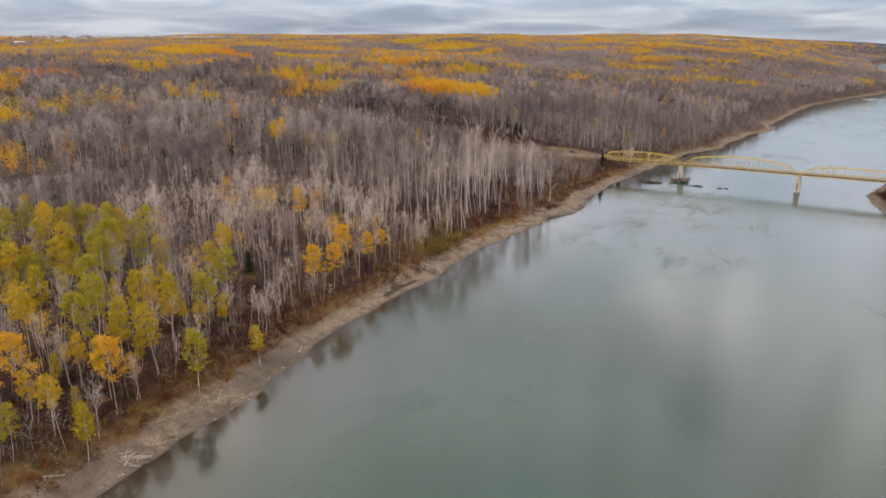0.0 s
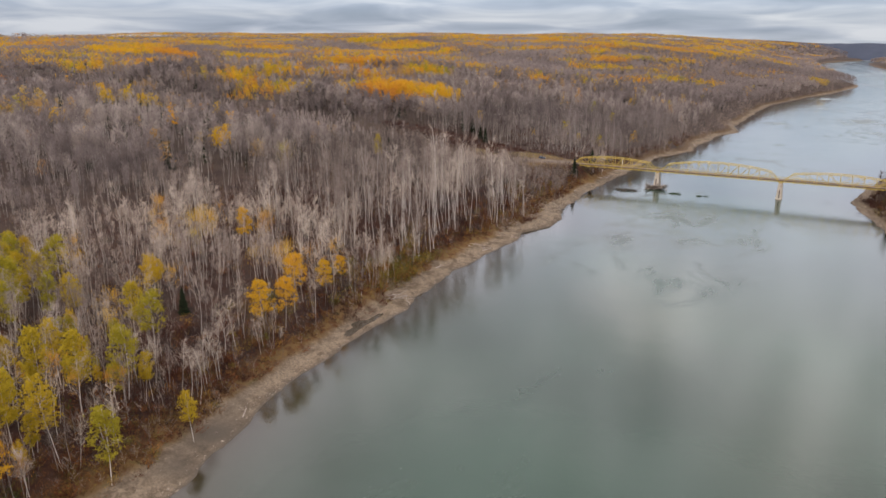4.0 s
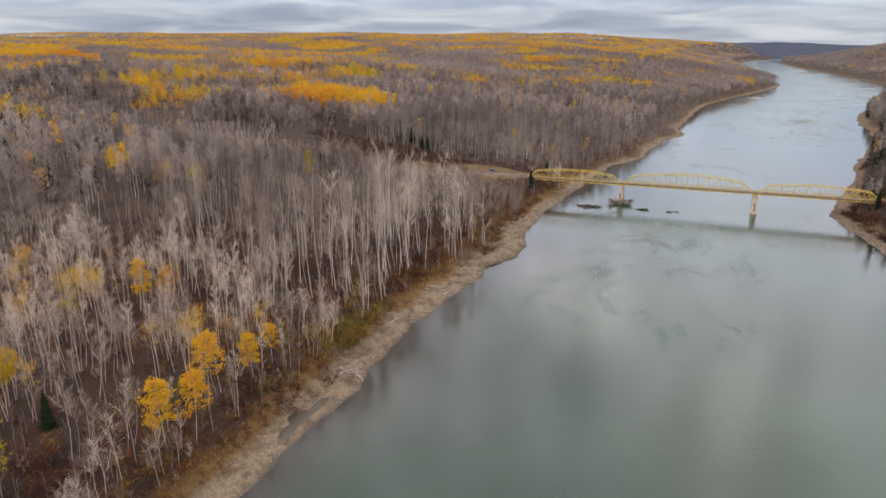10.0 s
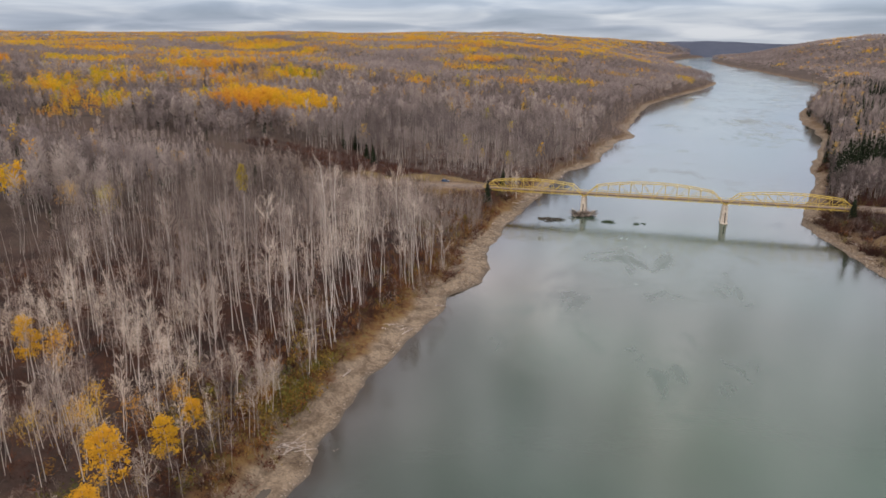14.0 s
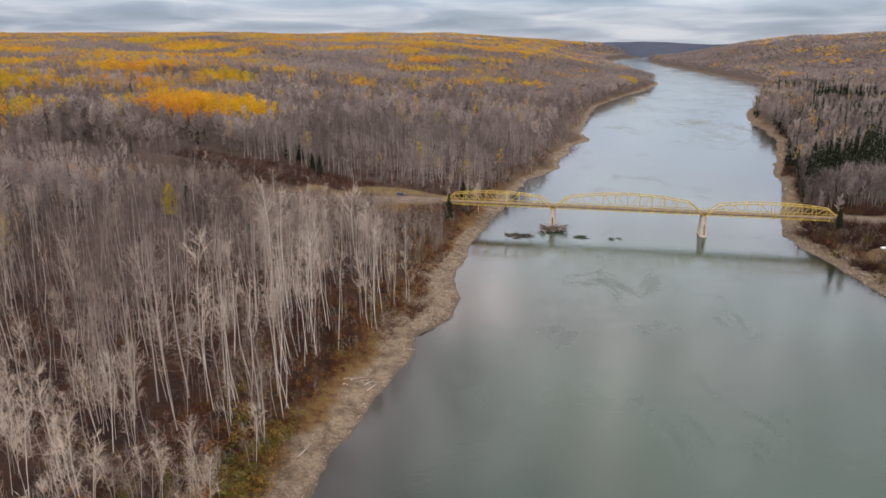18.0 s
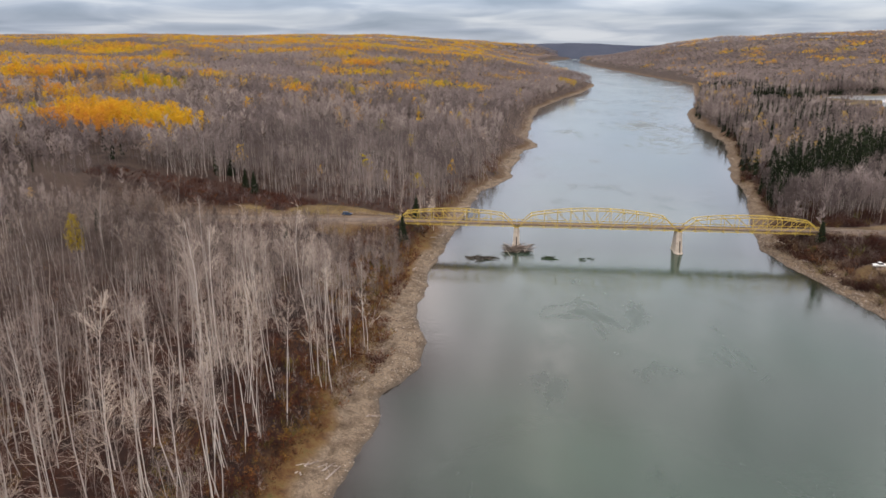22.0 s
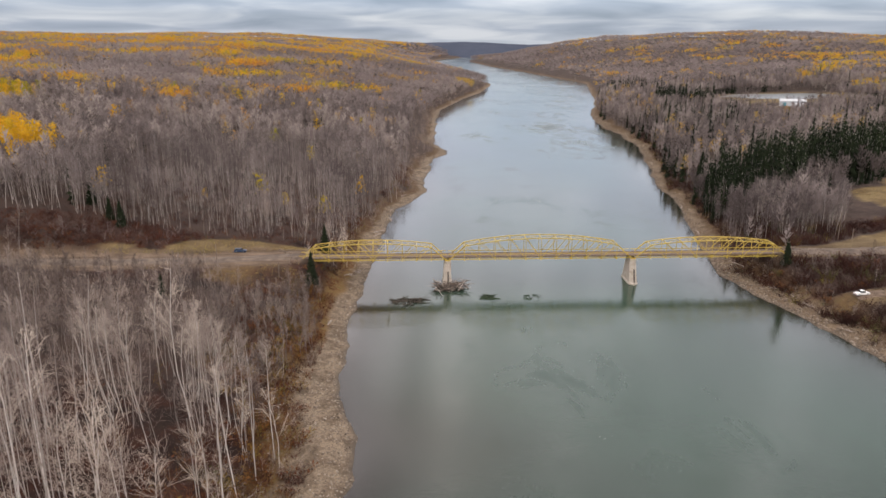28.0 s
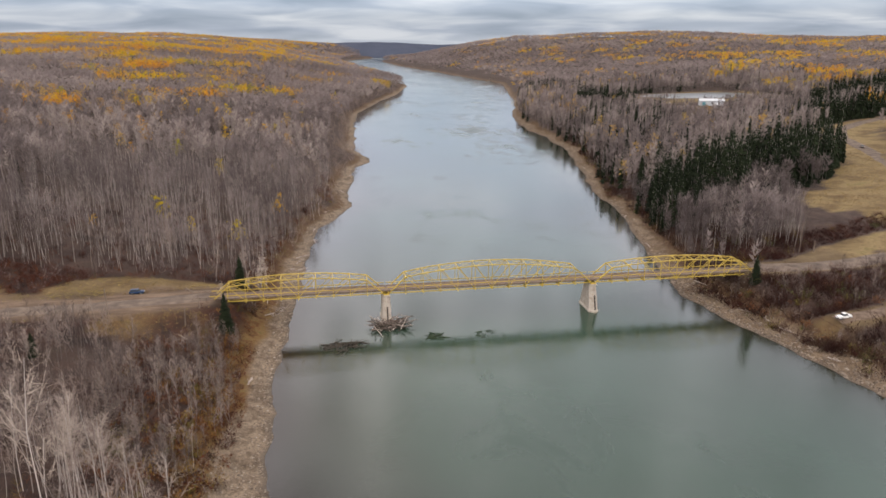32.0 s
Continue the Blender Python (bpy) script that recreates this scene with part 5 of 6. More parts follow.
def place_singles():
    rs = np.random.RandomState(90)
    bare = [tree_kind("aspen_tree", p, (M_TRUNK, M_TWIG), "slim leafless aspen with a pale trunk above the beach", t, "aspens along the beach") for p, t in zip(BARE, (0.55, 0.95, 0.7, 0.95, 0.5, 0.8, 0.45, 0.75))]
    broom = [tree_kind("aspen_tree", p, (M_TRUNK, M_TWIG), "bushy grey leafless aspen above the beach", t, "aspens along the beach") for p, t in zip(BROOM, (0.45, 0.95, 0.6, 1.0, 0.35, 0.85, 0.3, 0.75))]
    gold = [tree_kind("aspen_tree", p, (M_TRUNK, M_TWIG, M_LEAF), lab, t, "aspens in leaf along the beach")
            for p, t, lab in zip(GOLD, (0.90, 0.80, 0.97, 0.66, 0.86, 0.58), ("pale-trunked aspen in yellow-green autumn leaf",) * 3 + ("pale-trunked aspen in deep golden leaf", "pale-trunked aspen in yellow-green autumn leaf", "pale-trunked aspen in deep orange-gold leaf"))]
    for x, y, kind, k in LEAFY_SPOTS:
        k = k * rs.uniform(0.92, 1.06)
        ob = copy_thing(gold[kind], Matrix.Translation((x, y, float(height(x, y)))) @ Matrix.Rotation(rs.uniform(0, 6.28), 4, "Z"))
        ob.scale = (k * 1.2, k * 1.2, k)
    for (x, y), leafy in SINGLE:
        if min(math.hypot(x - q[0], y - q[1]) for q in LEAFY_SPOTS) < 2.5:
            continue
        if leafy:
            src = gold[(3, 5)[rs.randint(2)]] if y > -300 else gold[(0, 1, 2, 4, 0, 1, 2, 3)[rs.randint(8)]]
        else:
            src = (broom if y < -208 or y > -100 or rs.uniform() < 0.15 else bare)[rs.randint(8)]
        k = float(tallness(x, y) * rs.choice((rs.uniform(0.45, 0.8), rs.uniform(0.8, 1.18), rs.uniform(0.8, 1.18)))) * (0.85 if leafy else 1)
        ob = copy_thing(src, Matrix.Translation((x, y, float(height(x, y)))) @ Matrix.Rotation(rs.uniform(0, 6.28), 4, "Z"))
        ob.scale = (k, k, k)
    for r in bare + broom + gold:
        drop_kind(r)
    conifer = [tree_kind("spruce_tree", p, (M_TRUNK, M_SPRUCE), "small dark green spruce near the bridge", 0.5, "single spruces") for p in (spruce(116, 14, 30, 13, 5), spruce(117, 15, 30, 13, 5))]
    for i, (x, y, tall) in enumerate(((-46.2, -14.5, 12.0), (-46.7, 23, 11.5), (-88, -37, 6.5), (120.2, -4.5, 9.5), (187, 358, 17), (221, 647, 18), (151, 159, 19), (144, 112, 15), (-66, -300, 8), (-150, -60, 9), (-127, 31, 11), (-135, 40, 10), (-150, 58, 12))):
        k = tall / (14 + i % 2)
        ob = copy_thing(conifer[i % 2], pose(x, y, float(height(x, y)), 0, 0, 40 * i))
        ob.scale = (k * 1.75, k * 1.75, k)
    for r in conifer:
        drop_kind(r)


place_singles()


def place_bushes():
    """Leafy bushes at the wood's edge, each one a thing."""
    rs = np.random.RandomState(95)
    kinds = []
    for i, (t, lab) in enumerate(((0.12, "rust-red"), (0.32, "orange-brown"), (0.55, "ochre"), (0.68, "yellow-ochre"), (0.85, "olive"), (0.97, "dark green"))):
        root = thing("bush", (0, 0, 0), lab + " leafy bush at the edge of the wood", "bush", "bushes above the beaches")
        for nm, (V, F), mat in zip(("woody_base", "foliage"), BUSH[i], (M_SHRUB, M_BUSH)):
            soup(nm, V, F, [mat], attrs={"tone": np.full(len(V), t)}).parent = root
        kinds.append(root)
    spots = []
    for _ in range(80):
        spots.append((rs.normal(-41, 4.5), rs.normal(-226, 13), (2, 3, 3, 4, 4, 5, 1)[rs.randint(7)], rs.uniform(1.0, 2.1)))
    for _ in range(125):
        y = rs.uniform(-415, -20)
        off = np.interp(y, (-330, -235, -150, -112, -92, -75), (8, 11, 11, 17, 14, 10)) + abs(rs.normal()) * 5 + 1
        spots.append((float(shore_left(np.array(y))) - off, y, (0, 1, 1, 2, 2, 3, 4)[rs.randint(7)], rs.uniform(0.45, 1.15)))
    for _ in range(40):
        spots.append((rs.uniform(-120, -45), rs.uniform(-330, -200), (0, 1, 1, 0, 2)[rs.randint(5)], rs.uniform(0.6, 1.2)))
    for _ in range(45):
        y = rs.uniform(-95, -4)
        spots.append((float(shore_right(np.array(y))) + rs.uniform(9, 45), y, (0, 5, 0, 0, 4, 0)[rs.randint(6)], rs.uniform(0.5, 1.2)))
    for x, y, k, size in spots:
        if float(np.max(bank(np.array(x), np.array(y)))) < 9 or bool(open_ground(np.array(x), np.array(y), -2.0)):
            continue
        ob = copy_thing(kinds[k], pose(x, y, float(height(x, y)), 0, 0, rs.uniform(0, 360)))
        ob.scale = (size, size, size * rs.uniform(0.8, 1.2))
    for r in kinds:
        drop_kind(r)


place_bushes()


# ---------------------------------------------------------------- beach: stones and driftwood
def stones():
    rs = np.random.RandomState(300)
    V0 = np.array([(0, 0, 0.55), (0.6, 0.1, 0.1), (0.1, 0.65, 0.05), (-0.6, 0.05, 0.1), (-0.05, -0.6, 0.08), (0.4, 0.4, -0.3), (-0.4, -0.4, -0.3)])
    F0 = np.array([(0, 1, 2), (0, 2, 3), (0, 3, 4), (0, 4, 1), (1, 5, 2), (3, 6, 4), (2, 5, 3), (4, 6, 1)])
    Vs, Fs, Ts, off = [], [], [], 0
    spots = [(-1, 1.4, 2600, -445, 200, 0.16, 0.5), (-1, 9.0, 2600, -140, -75, 0.08, 0.5), (-1, 3.0, 1200, -75, 60, 0.15, 0.6), (1, 4.0, 2200, 20, 620, 0.2, 0.8), (-1, 7.0, 1800, -440, -135, 0.05, 0.26), (-1, 4.0, 2600, 15, 360, 0.14, 0.55), (1, 1.5, 2200, -120, 420, 0.16, 0.5), (1, 8.0, 3600, -120, 20, 0.12, 0.6), (1, 5.0, 2600, -130, 60, 0.25, 0.95)]
    for side, width, n, y0, y1, a, b in spots:
        y = rs.uniform(y0, y1, n)
        off_s = np.abs(rs.normal(0, width, n)) + 0.1
        x = shore_left(y) - off_s if side < 0 else shore_right(y) + off_s
        z = height(x, y)
        r = a + (b - a) * rs.uniform(size=n) ** 3
        t = rs.uniform(0, math.tau, n)
        V = V0[None] * r[:, None, None] * rs.uniform(0.6, 1.4, (n, 1, 3))
        X = V[..., 0] * np.cos(t)[:, None] - V[..., 1] * np.sin(t)[:, None] + x[:, None]
        Y = V[..., 0] * np.sin(t)[:, None] + V[..., 1] * np.cos(t)[:, None] + y[:, None]
        Vs.append(np.stack([X, Y, V[..., 2] + z[:, None]], -1).reshape(-1, 3))
        Fs.append((F0[None] + (off + np.arange(n) * 7)[:, None, None]).reshape(-1, 3))
        Ts.append(np.repeat(rs.uniform(size=n) * (0.8 if side > 0 else 1.0), 7))
        off += n * 7
    ob = soup("beach_stones", np.concatenate(Vs), np.concatenate(Fs), [M_STONE], attrs={"tone": np.concatenate(Ts)})
    tagged(ob, "pale and brown cobbles strewn along the waterline", "stones", kind="stuff")


M_STONE = toned("beach_cobbles", [(0.0, (0.08, 0.062, 0.048)), (0.5, (0.17, 0.135, 0.105)), (1.0, (0.30, 0.26, 0.21))], 0.8)
stones()


M_DRIFT = plain("dark_wet_driftwood", [(0.3, (0.03, 0.024, 0.018)), (0.55, (0.045, 0.037, 0.028)), (0.8, (0.085, 0.072, 0.058))], 1.5, 0.85)


M_WEED = plain("river_weed", [(0.3, (0.012, 0.022, 0.010)), (0.7, (0.03, 0.045, 0.02))], 1.5, 0.9)
M_HEAP = plain("river_worn_driftwood", [(0.3, (0.055, 0.04, 0.033)), (0.55, (0.15, 0.115, 0.095)), (0.8, (0.30, 0.255, 0.215))], 1.8, 0.9)


def log_part(parent, a, b, r, rs, name="log", mat=None):
    mid_pt = (Vector(a) + Vector(b)) / 2 + Vector(rs.normal(size=3)) * r * 0.6
    return part(name, rod(bmesh.new(), (a, mid_pt, b), (r, r * 0.85, r * 0.5), 6), mat or M_LOG, parent)


def log_heap(x, y, n, half, tall, turn, label, seed, z=None, lie=0.35, mat=None, stick=0, bowl=False):
    """A heap of tangled drift logs, each a part."""
    rs = np.random.RandomState(seed)
    z = float(height(x, y)) if z is None else z
    heap = thing("driftwood_pile", pose(x, y, z, 0, 0, turn), label, "driftwood")
    for i in range(n):
        u = rs.uniform(-1, 1)
        c = Vector((u * half * 0.75, rs.normal() * half * 0.27, rs.uniform(0.05, 1) * tall * (0.45 + 0.55 * u * u if bowl else 1 - u * u * 0.8)))
        az = rs.normal() * lie + (0 if rs.uniform() < 0.75 else 1.2)
        ln = half * rs.uniform(0.35, 0.95)
        d = Vector((math.cos(az), math.sin(az), rs.normal() * 0.12 + (0.28 * u if bowl else 0)))
        a, b = c - d * ln / 2, c + d * ln / 2
        a.z, b.z = max(a.z, 0.0), max(b.z, 0.0)
        log_part(heap, a, b, rs.uniform(0.07, 0.2), rs, mat=(M_DRIFT, M_HEAP, M_DRIFT, M_LOG)[i % 4] if bowl else mat)
    for k in range(stick or n // 12):
        az = rs.uniform(0, math.tau)
        c = Vector((rs.uniform(-0.6, 0.6) * half, rs.normal() * 0.6, tall * 0.4))
        log_part(heap, c, c + Vector((math.cos(az) * half * 0.8, math.sin(az) * half * 0.35, rs.uniform(0.0, 0.4) * half)), 0.1, rs, "branch", M_LOG if k % 3 == 0 and mat is not M_DRIFT and mat is not M_WEED else mat)
    return heap


log_heap(0.5, -3.8, 130, 7.0, 3.0, -6, "tangled heap of grey-brown driftwood caught against a bridge pier", 400, z=-0.25, lie=0.9, stick=24, mat=M_HEAP, bowl=True)
log_heap(13.8, -14.2, 26, 4.5, 0.3, 3, "dark green mat of weed caught on sunken branches in the river", 409, z=-0.12, lie=0.4, mat=M_WEED)
log_heap(28.7, -14.0, 20, 3.6, 0.3, 5, "small dark green mat of weed on sunken branches in the river", 410, z=-0.12, lie=0.4, mat=M_WEED)
log_heap(-13.4, -16.6, 60, 6.5, 0.5, 4, "low dark snag of sunken driftwood in the river", 408, z=-0.1, lie=0.3, mat=M_DRIFT)
log_heap(-33.5, -240, 26, 5.5, 1.1, 28, "weathered driftwood heap stranded on the beach", 401)
log_heap(-16.5, -382, 24, 5.0, 0.9, 30, "tangle of pale drift branches at the water's edge", 402)
log_heap(-38, -133, 9, 3.6, 0.6, 65, "few bleached drift logs at the top of the beach", 403)
log_heap(-36.5, -172.5, 8, 3.6, 0.6, 50, "few bleached drift logs lying on the beach", 404)
log_heap(-34.5, 11, 12, 4.5, 0.7, 40, "drift logs stranded under the bridge end", 405)
log_heap(-32, 54, 8, 6.5, 0.5, 15, "long bleached logs lying across the beach", 406)
log_heap(-57, -25, 22, 5.5, 1.1, 5, "brush heap of cleared branches below the road", 407, mat=M_HEAP)


def stray(x, y, ln, r, turn, seed):
    rs = np.random.RandomState(seed)
    root = thing("drift_log", pose(x, y, float(height(x, y)) + r * 0.6, 0, 0, turn), "single bleached drift log lying on the gravel beach", "driftwood", "drift logs on the beach")
    log_part(root, (-ln / 2, 0, 0), (ln / 2, 0, 0.15), r, rs, "trunk")
    for k in range(3):
        u = rs.uniform(-0.3, 0.45) * ln
        log_part(root, (u, 0, r * 0.3), (u + 0.7, rs.normal() * 0.8, rs.uniform(0.3, 0.9)), r * 0.4, rs, "branch_stub")


for i, (x, y, ln, turn) in enumerate(((-27.5, -236.5, 8, 12), (-32, -172, 5, 70), (-34, -171, 4.5, 60), (-41, -128, 5, 55), (-29.5, -149, 4, 20), (-20, -396, 6, 40), (-24, -322, 4, 120), (-36.5, -205, 4, 80), (-25, 100, 7, 100), (-7, 232, 7, 60), (119, -48, 5, 130), (117, -28, 5, 110), (114, -12, 6, 140), (116, -20, 4, 90), (124, -62, 5, 125), (112, 15, 6, 110), (120, -78, 6, 120), (-37.5, -38, 4, 80), (-31.5, 40, 9, 20), (-30, 68, 8, 70), (-29, 74, 6, 30), (-25.5, 118, 7, 80), (-20, 150, 6, 60), (-12, 205, 8, 110), (-6, 260, 9, 75), (117, 70, 7, 80), (128, 122, 6, 60), (141, 188, 8, 75), (155, 262, 8, 80), (176, 352, 9, 70))):
    stray(x, y, ln, 0.17 + 0.03 * (i % 3), turn, 420 + i)


# ---------------------------------------------------------------- bridge: approaches and ends
def abutment(x, out):
    base_z = float(height(x + out * 2, 0.0)) - 1.5
    ab = part("abutment", beam(bmesh.new(), (x, -2.9, (base_z + 9.3) / 2), (x, 2.9, (base_z + 9.3) / 2), 1.2, 9.3 - base_z, (1, 0, 0)), M_WOOD, bridge)
    for s in (-1, 1):
        part("timber_bent", beam(bmesh.new(), (x - out * 3.0, s * 2.2, -1 + float(height(x - out * 3, s * 2.2))), (x - out * 3.0, s * 2.0, 9.0), 0.45, 0.45), M_WOOD, bridge)
    return ab


M_WOOD = plain("weathered_timber", [(0.3, (0.13, 0.10, 0.08)), (0.7, (0.25, 0.20, 0.16))], 1.5, 0.9)
abutment(-53.2, -1)
abutment(124.5, 1)
for x0, x1 in ((-52.8, -0.3), (0.3, 66.7), (67.3, 124.0)):
    for s in (-1, 1):
        part("guard_rail", beam(bmesh.new(), (x0, s * 2.5, ZD + 0.85), (x1, s * 2.5, ZD + 0.85), 0.12, 0.22), M_YELLOW, bridge)
        part("deck_kerb", beam(bmesh.new(), (x0, s * 2.3, ZD + 0.0), (x1, s * 2.3, ZD + 0.0), 0.25, 0.25), M_WOOD, bridge)
        part("stringer", beam(bmesh.new(), (x0, s * 1.4, ZD - 0.62), (x1, s * 1.4, ZD - 0.62), 0.25, 0.42), M_YELLOW, bridge)
for x in (0, 67):
    part("pier_cap", beam(bmesh.new(), (x, -3.4, 8.75), (x, 3.4, 8.75), 2.35, 0.4, (1, 0, 0)), M_CONCRETE, bridge)
    for s in (-1, 1):
        part("bearing", beam(bmesh.new(), (x, s * 2.75 - 0.4, 9.13), (x, s * 2.75 + 0.4, 9.13), 1.7, 0.32, (1, 0, 0)), M_YELLOW, bridge)


def approach_rail(x0, y0, x1, y1, z, label):
    rail = thing("guard_fence", (x0, y0, z), label, "fence", "guard fences by the bridge ends")
    d = Vector((x1 - x0, y1 - y0, 0))
    n = max(2, int(d.length / 2.2))
    for i in range(n + 1):
        p = d * (i / n)
        part("post", beam(bmesh.new(), p + Vector((0, 0, -0.5)), p + Vector((0, 0, 0.85)), 0.16, 0.16), M_WOOD, rail)
    part("rail", beam(bmesh.new(), Vector((0, 0, 0.7)), d + Vector((0, 0, 0.7)), 0.1, 0.28), M_WOOD, rail)


approach_rail(-53.5, 5.3, -58.4, 5.6, 10.45, "weathered timber guard rail at the western bridge end")
approach_rail(-58.6, 5.7, -61.4, 9.4, 10.4, "weathered timber guard rail turning away from the road")
approach_rail(-53.5, -0.6, -57.5, -1.0, 10.4, "short weathered timber guard rail at the western bridge end")
approach_rail(125, 7.3, 129, 6.6, 10.55, "short weathered timber guard rail at the eastern bridge end")
approach_rail(125, 1.3, 129.5, 0.0, 10.55, "short weathered timber guard rail at the eastern bridge end")


def pole(x, y, tall, lean=0.0, arm=True):
    p = thing("utility_pole", pose(x, y, float(height(x, y)), lean, 0, 20), "weathered wooden pole beside the road", "pole", "poles by the road")
    part("shaft", rod(bmesh.new(), ((0, 0, -0.6), (0, 0, tall)), (0.16, 0.11), 8), M_WOOD, p)
    if arm:
        part("crossarm", beam(bmesh.new(), (-1.0, 0, tall - 0.5), (1.0, 0, tall - 0.5), 0.12, 0.14), M_WOOD, p)


pole(153, 21, 11.0)
pole(158, 20, 4.5, 0, False)
pole(176, 1.5, 9.0)
pole(-54.5, -7, 5.0, 0, False)
pole(-57, -15, 6.0, 14, False)
pole(-79, -9, 8.0, 0, False)


# ---------------------------------------------------------------- vehicles
def paint(name, col, rough=0.35):
    m = Mat(name, rough, 0.0, 0.5)
    m.color(m.mix(0.25, col, m.ramp(m.noise(3.0, 3), [(0.35, tuple(c * 0.75 for c in col)), (0.7, col)])))
    return m.m


M_GLASS = paint("dark_car_glass", (0.02, 0.025, 0.03), 0.1)
M_TYRE = paint("tyre_rubber", (0.02, 0.02, 0.02), 0.9)
M_RIM = paint("wheel_rim_metal", (0.35, 0.35, 0.36), 0.4)
M_LAMP = paint("lamp_lens", (0.7, 0.68, 0.62), 0.2)
M_TAIL = paint("tail_lamp_lens", (0.35, 0.02, 0.02), 0.3)


def extrude_profile(pts, half, inset=0.0):
    """A side profile (x, z) drawn across the width, a little narrower at the top."""
    bm = bmesh.new()
    zs = [p[1] for p in pts]
    lo, hi = min(zs), max(zs)
    sides = []
    for s in (-1, 1):
        sides.append([bm.verts.new((x, s * (half - inset * (z - lo) / (hi - lo)), z)) for x, z in pts])
    n = len(pts)
    for i in range(n):
        bm.faces.new((sides[0][i], sides[0][(i + 1) % n], sides[1][(i + 1) % n], sides[1][i]))
    bm.faces.new(sides[0][::-1])
    bm.faces.new(sides[1])
    bmesh.ops.bevel(bm, geom=list(bm.edges), offset=0.05, segments=1, affect="EDGES")
    return bm


def wheel(parent, x, y, r):
    w_ob = part("wheel", rod(bmesh.new(), ((x, y - 0.11, r), (x, y + 0.11, r)), (r, r), 16), M_TYRE, parent, "black rubber tyre")
    s = 1 if y > 0 else -1
    rim = part("rim", rod(bmesh.new(), ((x, y + s * 0.10, r), (x, y + s * 0.13, r)), (r * 0.62, r * 0.58), 12), M_RIM, w_ob, "grey metal rim")
    return rim


def vehicle(name, at, label, category, mat, body, cabin, half, wheels, bed=None, length=4.6):
    v = thing(name, at, label, category)
    part("body", extrude_profile(body, half, 0.06), mat, v)
    part("window_band", extrude_profile([(x, z) for x, z in cabin], half - 0.08, 0.16), M_GLASS, v, "dark tinted glass")
    top = max(z for _, z in cabin)
    xs = [x for x, z in cabin if z > top - 0.12]
    part("roof", beam(bmesh.new(), (min(xs) - 0.05, 0, top + 0.02), (max(xs) + 0.05, 0, top + 0.02), 2 * half - 0.38, 0.07), mat, v)
    for x, r in wheels:
        for s in (-1, 1):
            wheel(v, x, s * (half - 0.1), r)
    front, back = max(x for x, _ in body), min(x for x, _ in body)
    for s in (-1, 1):
        part("headlight", beam(bmesh.new(), (front - 0.05, s * (half - 0.32), 0.75), (front + 0.02, s * (half - 0.32), 0.75), 0.36, 0.18), M_LAMP, v, "clear headlight lens")
        part("tail_light", beam(bmesh.new(), (back + 0.05, s * (half - 0.2), 0.85), (back - 0.02, s * (half - 0.2), 0.85), 0.2, 0.3), M_TAIL, v, "red tail light lens")
        part("mirror", beam(bmesh.new(), (0.75, s * (half - 0.02), 1.0), (0.75, s * (half + 0.18), 1.0), 0.1, 0.14, (1, 0, 0)), mat, v)
    part("front_bumper", beam(bmesh.new(), (front + 0.02, -half + 0.1, 0.45), (front + 0.02, half - 0.1, 0.45), 0.14, 0.22, (1, 0, 0)), M_TYRE, v)
    part("rear_bumper", beam(bmesh.new(), (back - 0.02, -half + 0.1, 0.45), (back - 0.02, half - 0.1, 0.45), 0.14, 0.22, (1, 0, 0)), M_TYRE, v)
    if bed:
        part("load_bed", beam(bmesh.new(), (bed[0], 0, 1.02), (bed[1], 0, 1.02), 2 * half - 0.3, 0.06), M_TYRE, v, "dark open load bed")
    return v


SUV = [(-2.3, 0.35), (2.25, 0.35), (2.35, 0.7), (2.2, 0.92), (1.2, 1.02), (-2.25, 1.05), (-2.35, 0.8)]
SUV_TOP = [(1.15, 1.0), (0.45, 1.55), (-1.9, 1.58), (-2.2, 1.02)]
TRUCK = [(-2.9, 0.45), (2.8, 0.45), (2.9, 0.85), (2.75, 1.08), (1.35, 1.15), (-2.9, 1.12)]
TRUCK_TOP = [(1.3, 1.12), (0.65, 1.75), (-0.65, 1.78), (-0.95, 1.1)]
vehicle("car", pose(-75.5, 8.5, float(height(-75.5, 8.5)), 0, 0, 4), "dark blue parked car on the gravel lot", "car", paint("blue_car_paint", (0.009, 0.032, 0.085)), SUV, SUV_TOP, 0.9, ((1.4, 0.34), (-1.4, 0.34))).scale = (0.92, 0.92, 0.92)
vehicle("pickup_truck", pose(128.6, -36.2, float(height(128.6, -36.2)) + 0.1, 0, 0, 8), "white pickup truck parked on the dirt track", "pickup truck", paint("white_truck_paint", (0.75, 0.75, 0.74)), TRUCK, TRUCK_TOP, 0.95, ((1.85, 0.4), (-1.75, 0.4)), (-2.75, -1.05)).scale = (0.82, 0.82, 0.9)
vehicle("pickup_truck", pose(320, 206, 19.1, 0, 0, 62), "dusty brown pickup truck on the gravel road", "pickup truck", paint("brown_truck_paint", (0.09, 0.06, 0.045)), TRUCK, TRUCK_TOP, 0.98, ((1.85, 0.4), (-1.75, 0.4)), (-2.75, -1.05))


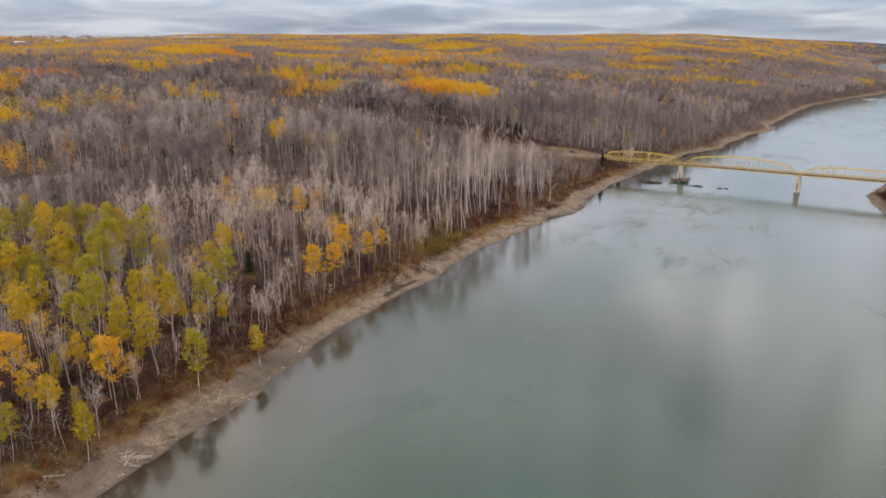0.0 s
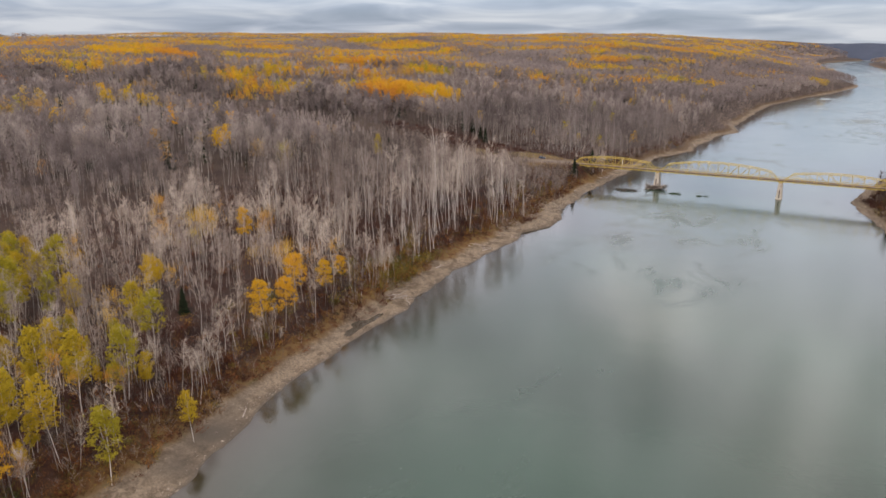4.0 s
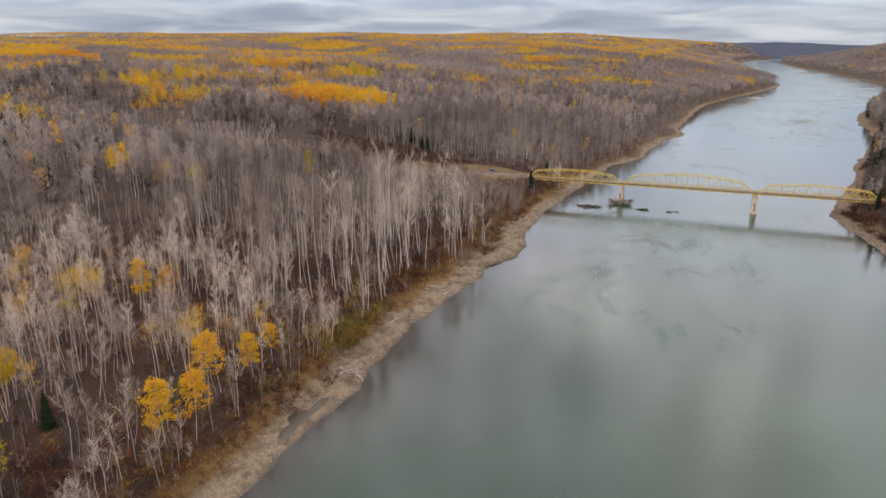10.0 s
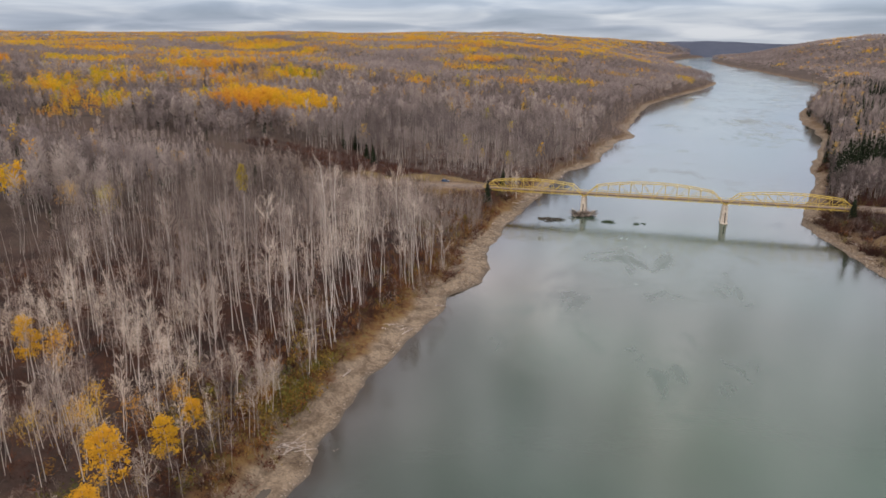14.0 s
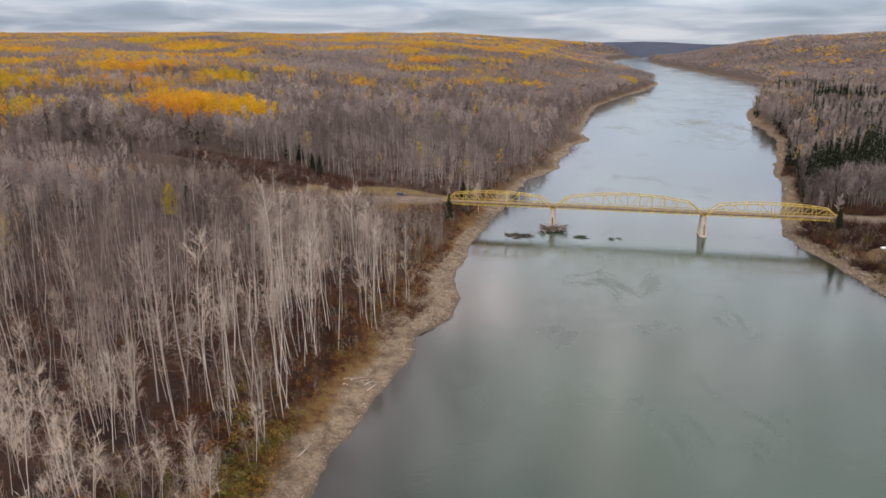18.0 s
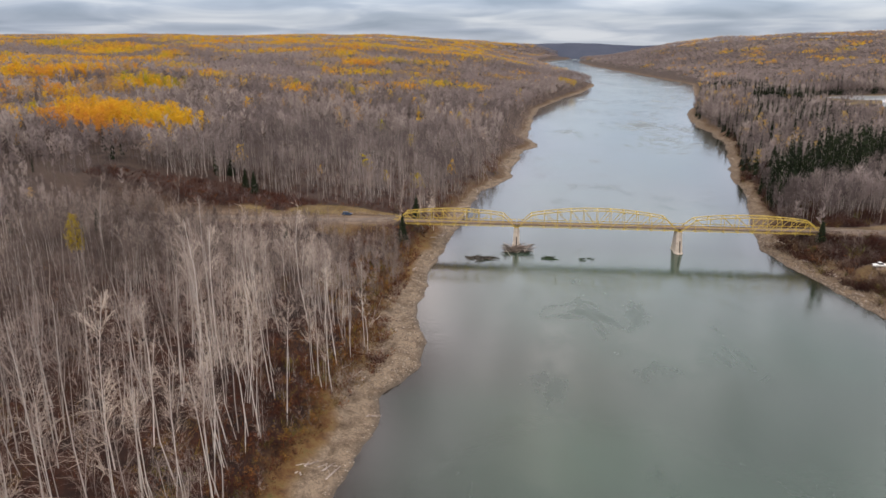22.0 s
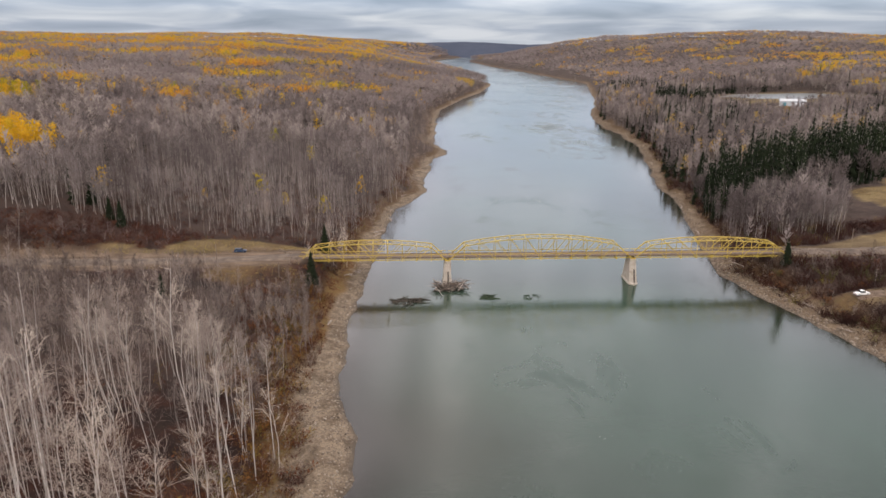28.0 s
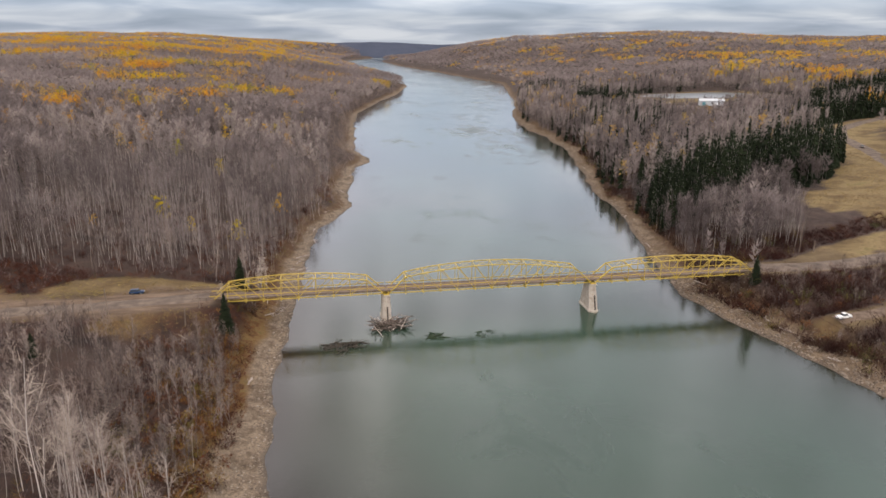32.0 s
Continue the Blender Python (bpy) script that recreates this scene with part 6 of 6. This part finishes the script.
# ---------------------------------------------------------------- far buildings and the pond
M_SIDING = plain("white_metal_siding", [(0.3, (0.32, 0.34, 0.37)), (0.7, (0.44, 0.46, 0.48))], 0.8, 0.5)
M_ROOF = plain("pale_metal_roof", [(0.3, (0.38, 0.40, 0.42)), (0.7, (0.50, 0.51, 0.52))], 0.8, 0.45)
M_DOOR = paint("teal_door", (0.05, 0.20, 0.24), 0.5)
M_POND = plain("wind_ruffled_pond", [(0.3, (0.07, 0.08, 0.08)), (0.7, (0.11, 0.12, 0.12))], 0.1, 0.3, bump=0.5, dist=0.3, spec=0.5)
ang = np.linspace(0, math.tau, 48, endpoint=False)
rad = 1 + 0.08 * np.sin(3 * ang + 1) + 0.05 * np.sin(7 * ang)
V = [(432 + 88 * r * math.cos(a) * 0.966 - 40 * r * math.sin(a) * 0.26, 628 + 88 * r * math.cos(a) * 0.26 + 40 * r * math.sin(a) * 0.966, 22.35) for a, r in zip(ang, rad)]
pond = soup("pond", V + [(432, 628, 22.35)], [(i, (i + 1) % 48, 48) for i in range(48)], [M_POND])
tagged(pond, "small grey pond in a clearing", "pond", kind="structure")


def building(name, x, y, z, turn, lx, ly, hz, rise, wall_mat, roof_mat, label, doors=2, windows=3):
    """A gabled building with doors and windows along its front."""
    b = thing(name, pose(x, y, z, 0, 0, turn), label, "building")
    part("wall", beam(bmesh.new(), (-lx / 2, 0, hz / 2), (lx / 2, 0, hz / 2), ly, hz), wall_mat, b)
    bm = bmesh.new()
    o = 0.4
    vs = [bm.verts.new(p) for p in ((-lx / 2 - o, -ly / 2 - o, hz - 0.1), (lx / 2 + o, -ly / 2 - o, hz - 0.1), (lx / 2 + o, ly / 2 + o, hz - 0.1), (-lx / 2 - o, ly / 2 + o, hz - 0.1), (-lx / 2 - o, 0, hz + rise), (lx / 2 + o, 0, hz + rise))]
    for q in ((0, 1, 5, 4), (2, 3, 4, 5), (0, 4, 3), (1, 2, 5), (3, 2, 1, 0)):
        bm.faces.new([vs[i] for i in q])
    part("roof", bm, roof_mat, b)
    n = doors + windows
    for i in range(n):
        px = -lx / 2 + lx * (i + 0.5) / n
        if i < doors:
            part("door", beam(bmesh.new(), (px, -ly / 2 - 0.05, hz * 0.36), (px, -ly / 2 + 0.05, hz * 0.36), min(3.0, lx / n * 0.6), hz * 0.72, (1, 0, 0)), M_DOOR, b)
        else:
            win = part("window", beam(bmesh.new(), (px, -ly / 2 - 0.06, hz * 0.58), (px, -ly / 2 + 0.05, hz * 0.58), min(1.6, lx / n * 0.5), hz * 0.28, (1, 0, 0)), M_GLASS, b)
            part("sill", beam(bmesh.new(), (px, -ly / 2 - 0.12, hz * 0.43), (px, -ly / 2 + 0.05, hz * 0.43), min(1.8, lx / n * 0.55), 0.12, (1, 0, 0)), wall_mat, win)
    return b


building("storage_shed", 368, 489, 22.1, -20, 24, 11, 5.0, 2.0, M_SIDING, M_ROOF, "long white metal-clad shed beside the pond", 1, 2)
building("small_shed", 366, 470, 22.0, -20, 8, 6, 3.0, 1.2, M_SIDING, M_ROOF, "small white outbuilding near the pond", 1, 1)
for i, (d, bx, lx) in enumerate(((1930, -63.0, 16), (1960, -61.4, 22), (1900, -60.2, 12), (1980, -59.0, 18), (1950, -57.6, 12))):
    x, y = 107 + d * math.sin(radians(bx)), -458 + d * math.cos(radians(bx))
    building("farm_building", x, y, float(height(x, y)), 20 + 13 * i, lx, 10, 4.0, 2.5, M_SIDING, M_ROOF if i % 2 else M_DOOR, "pale farm building on the open hilltop field", 1, 3)
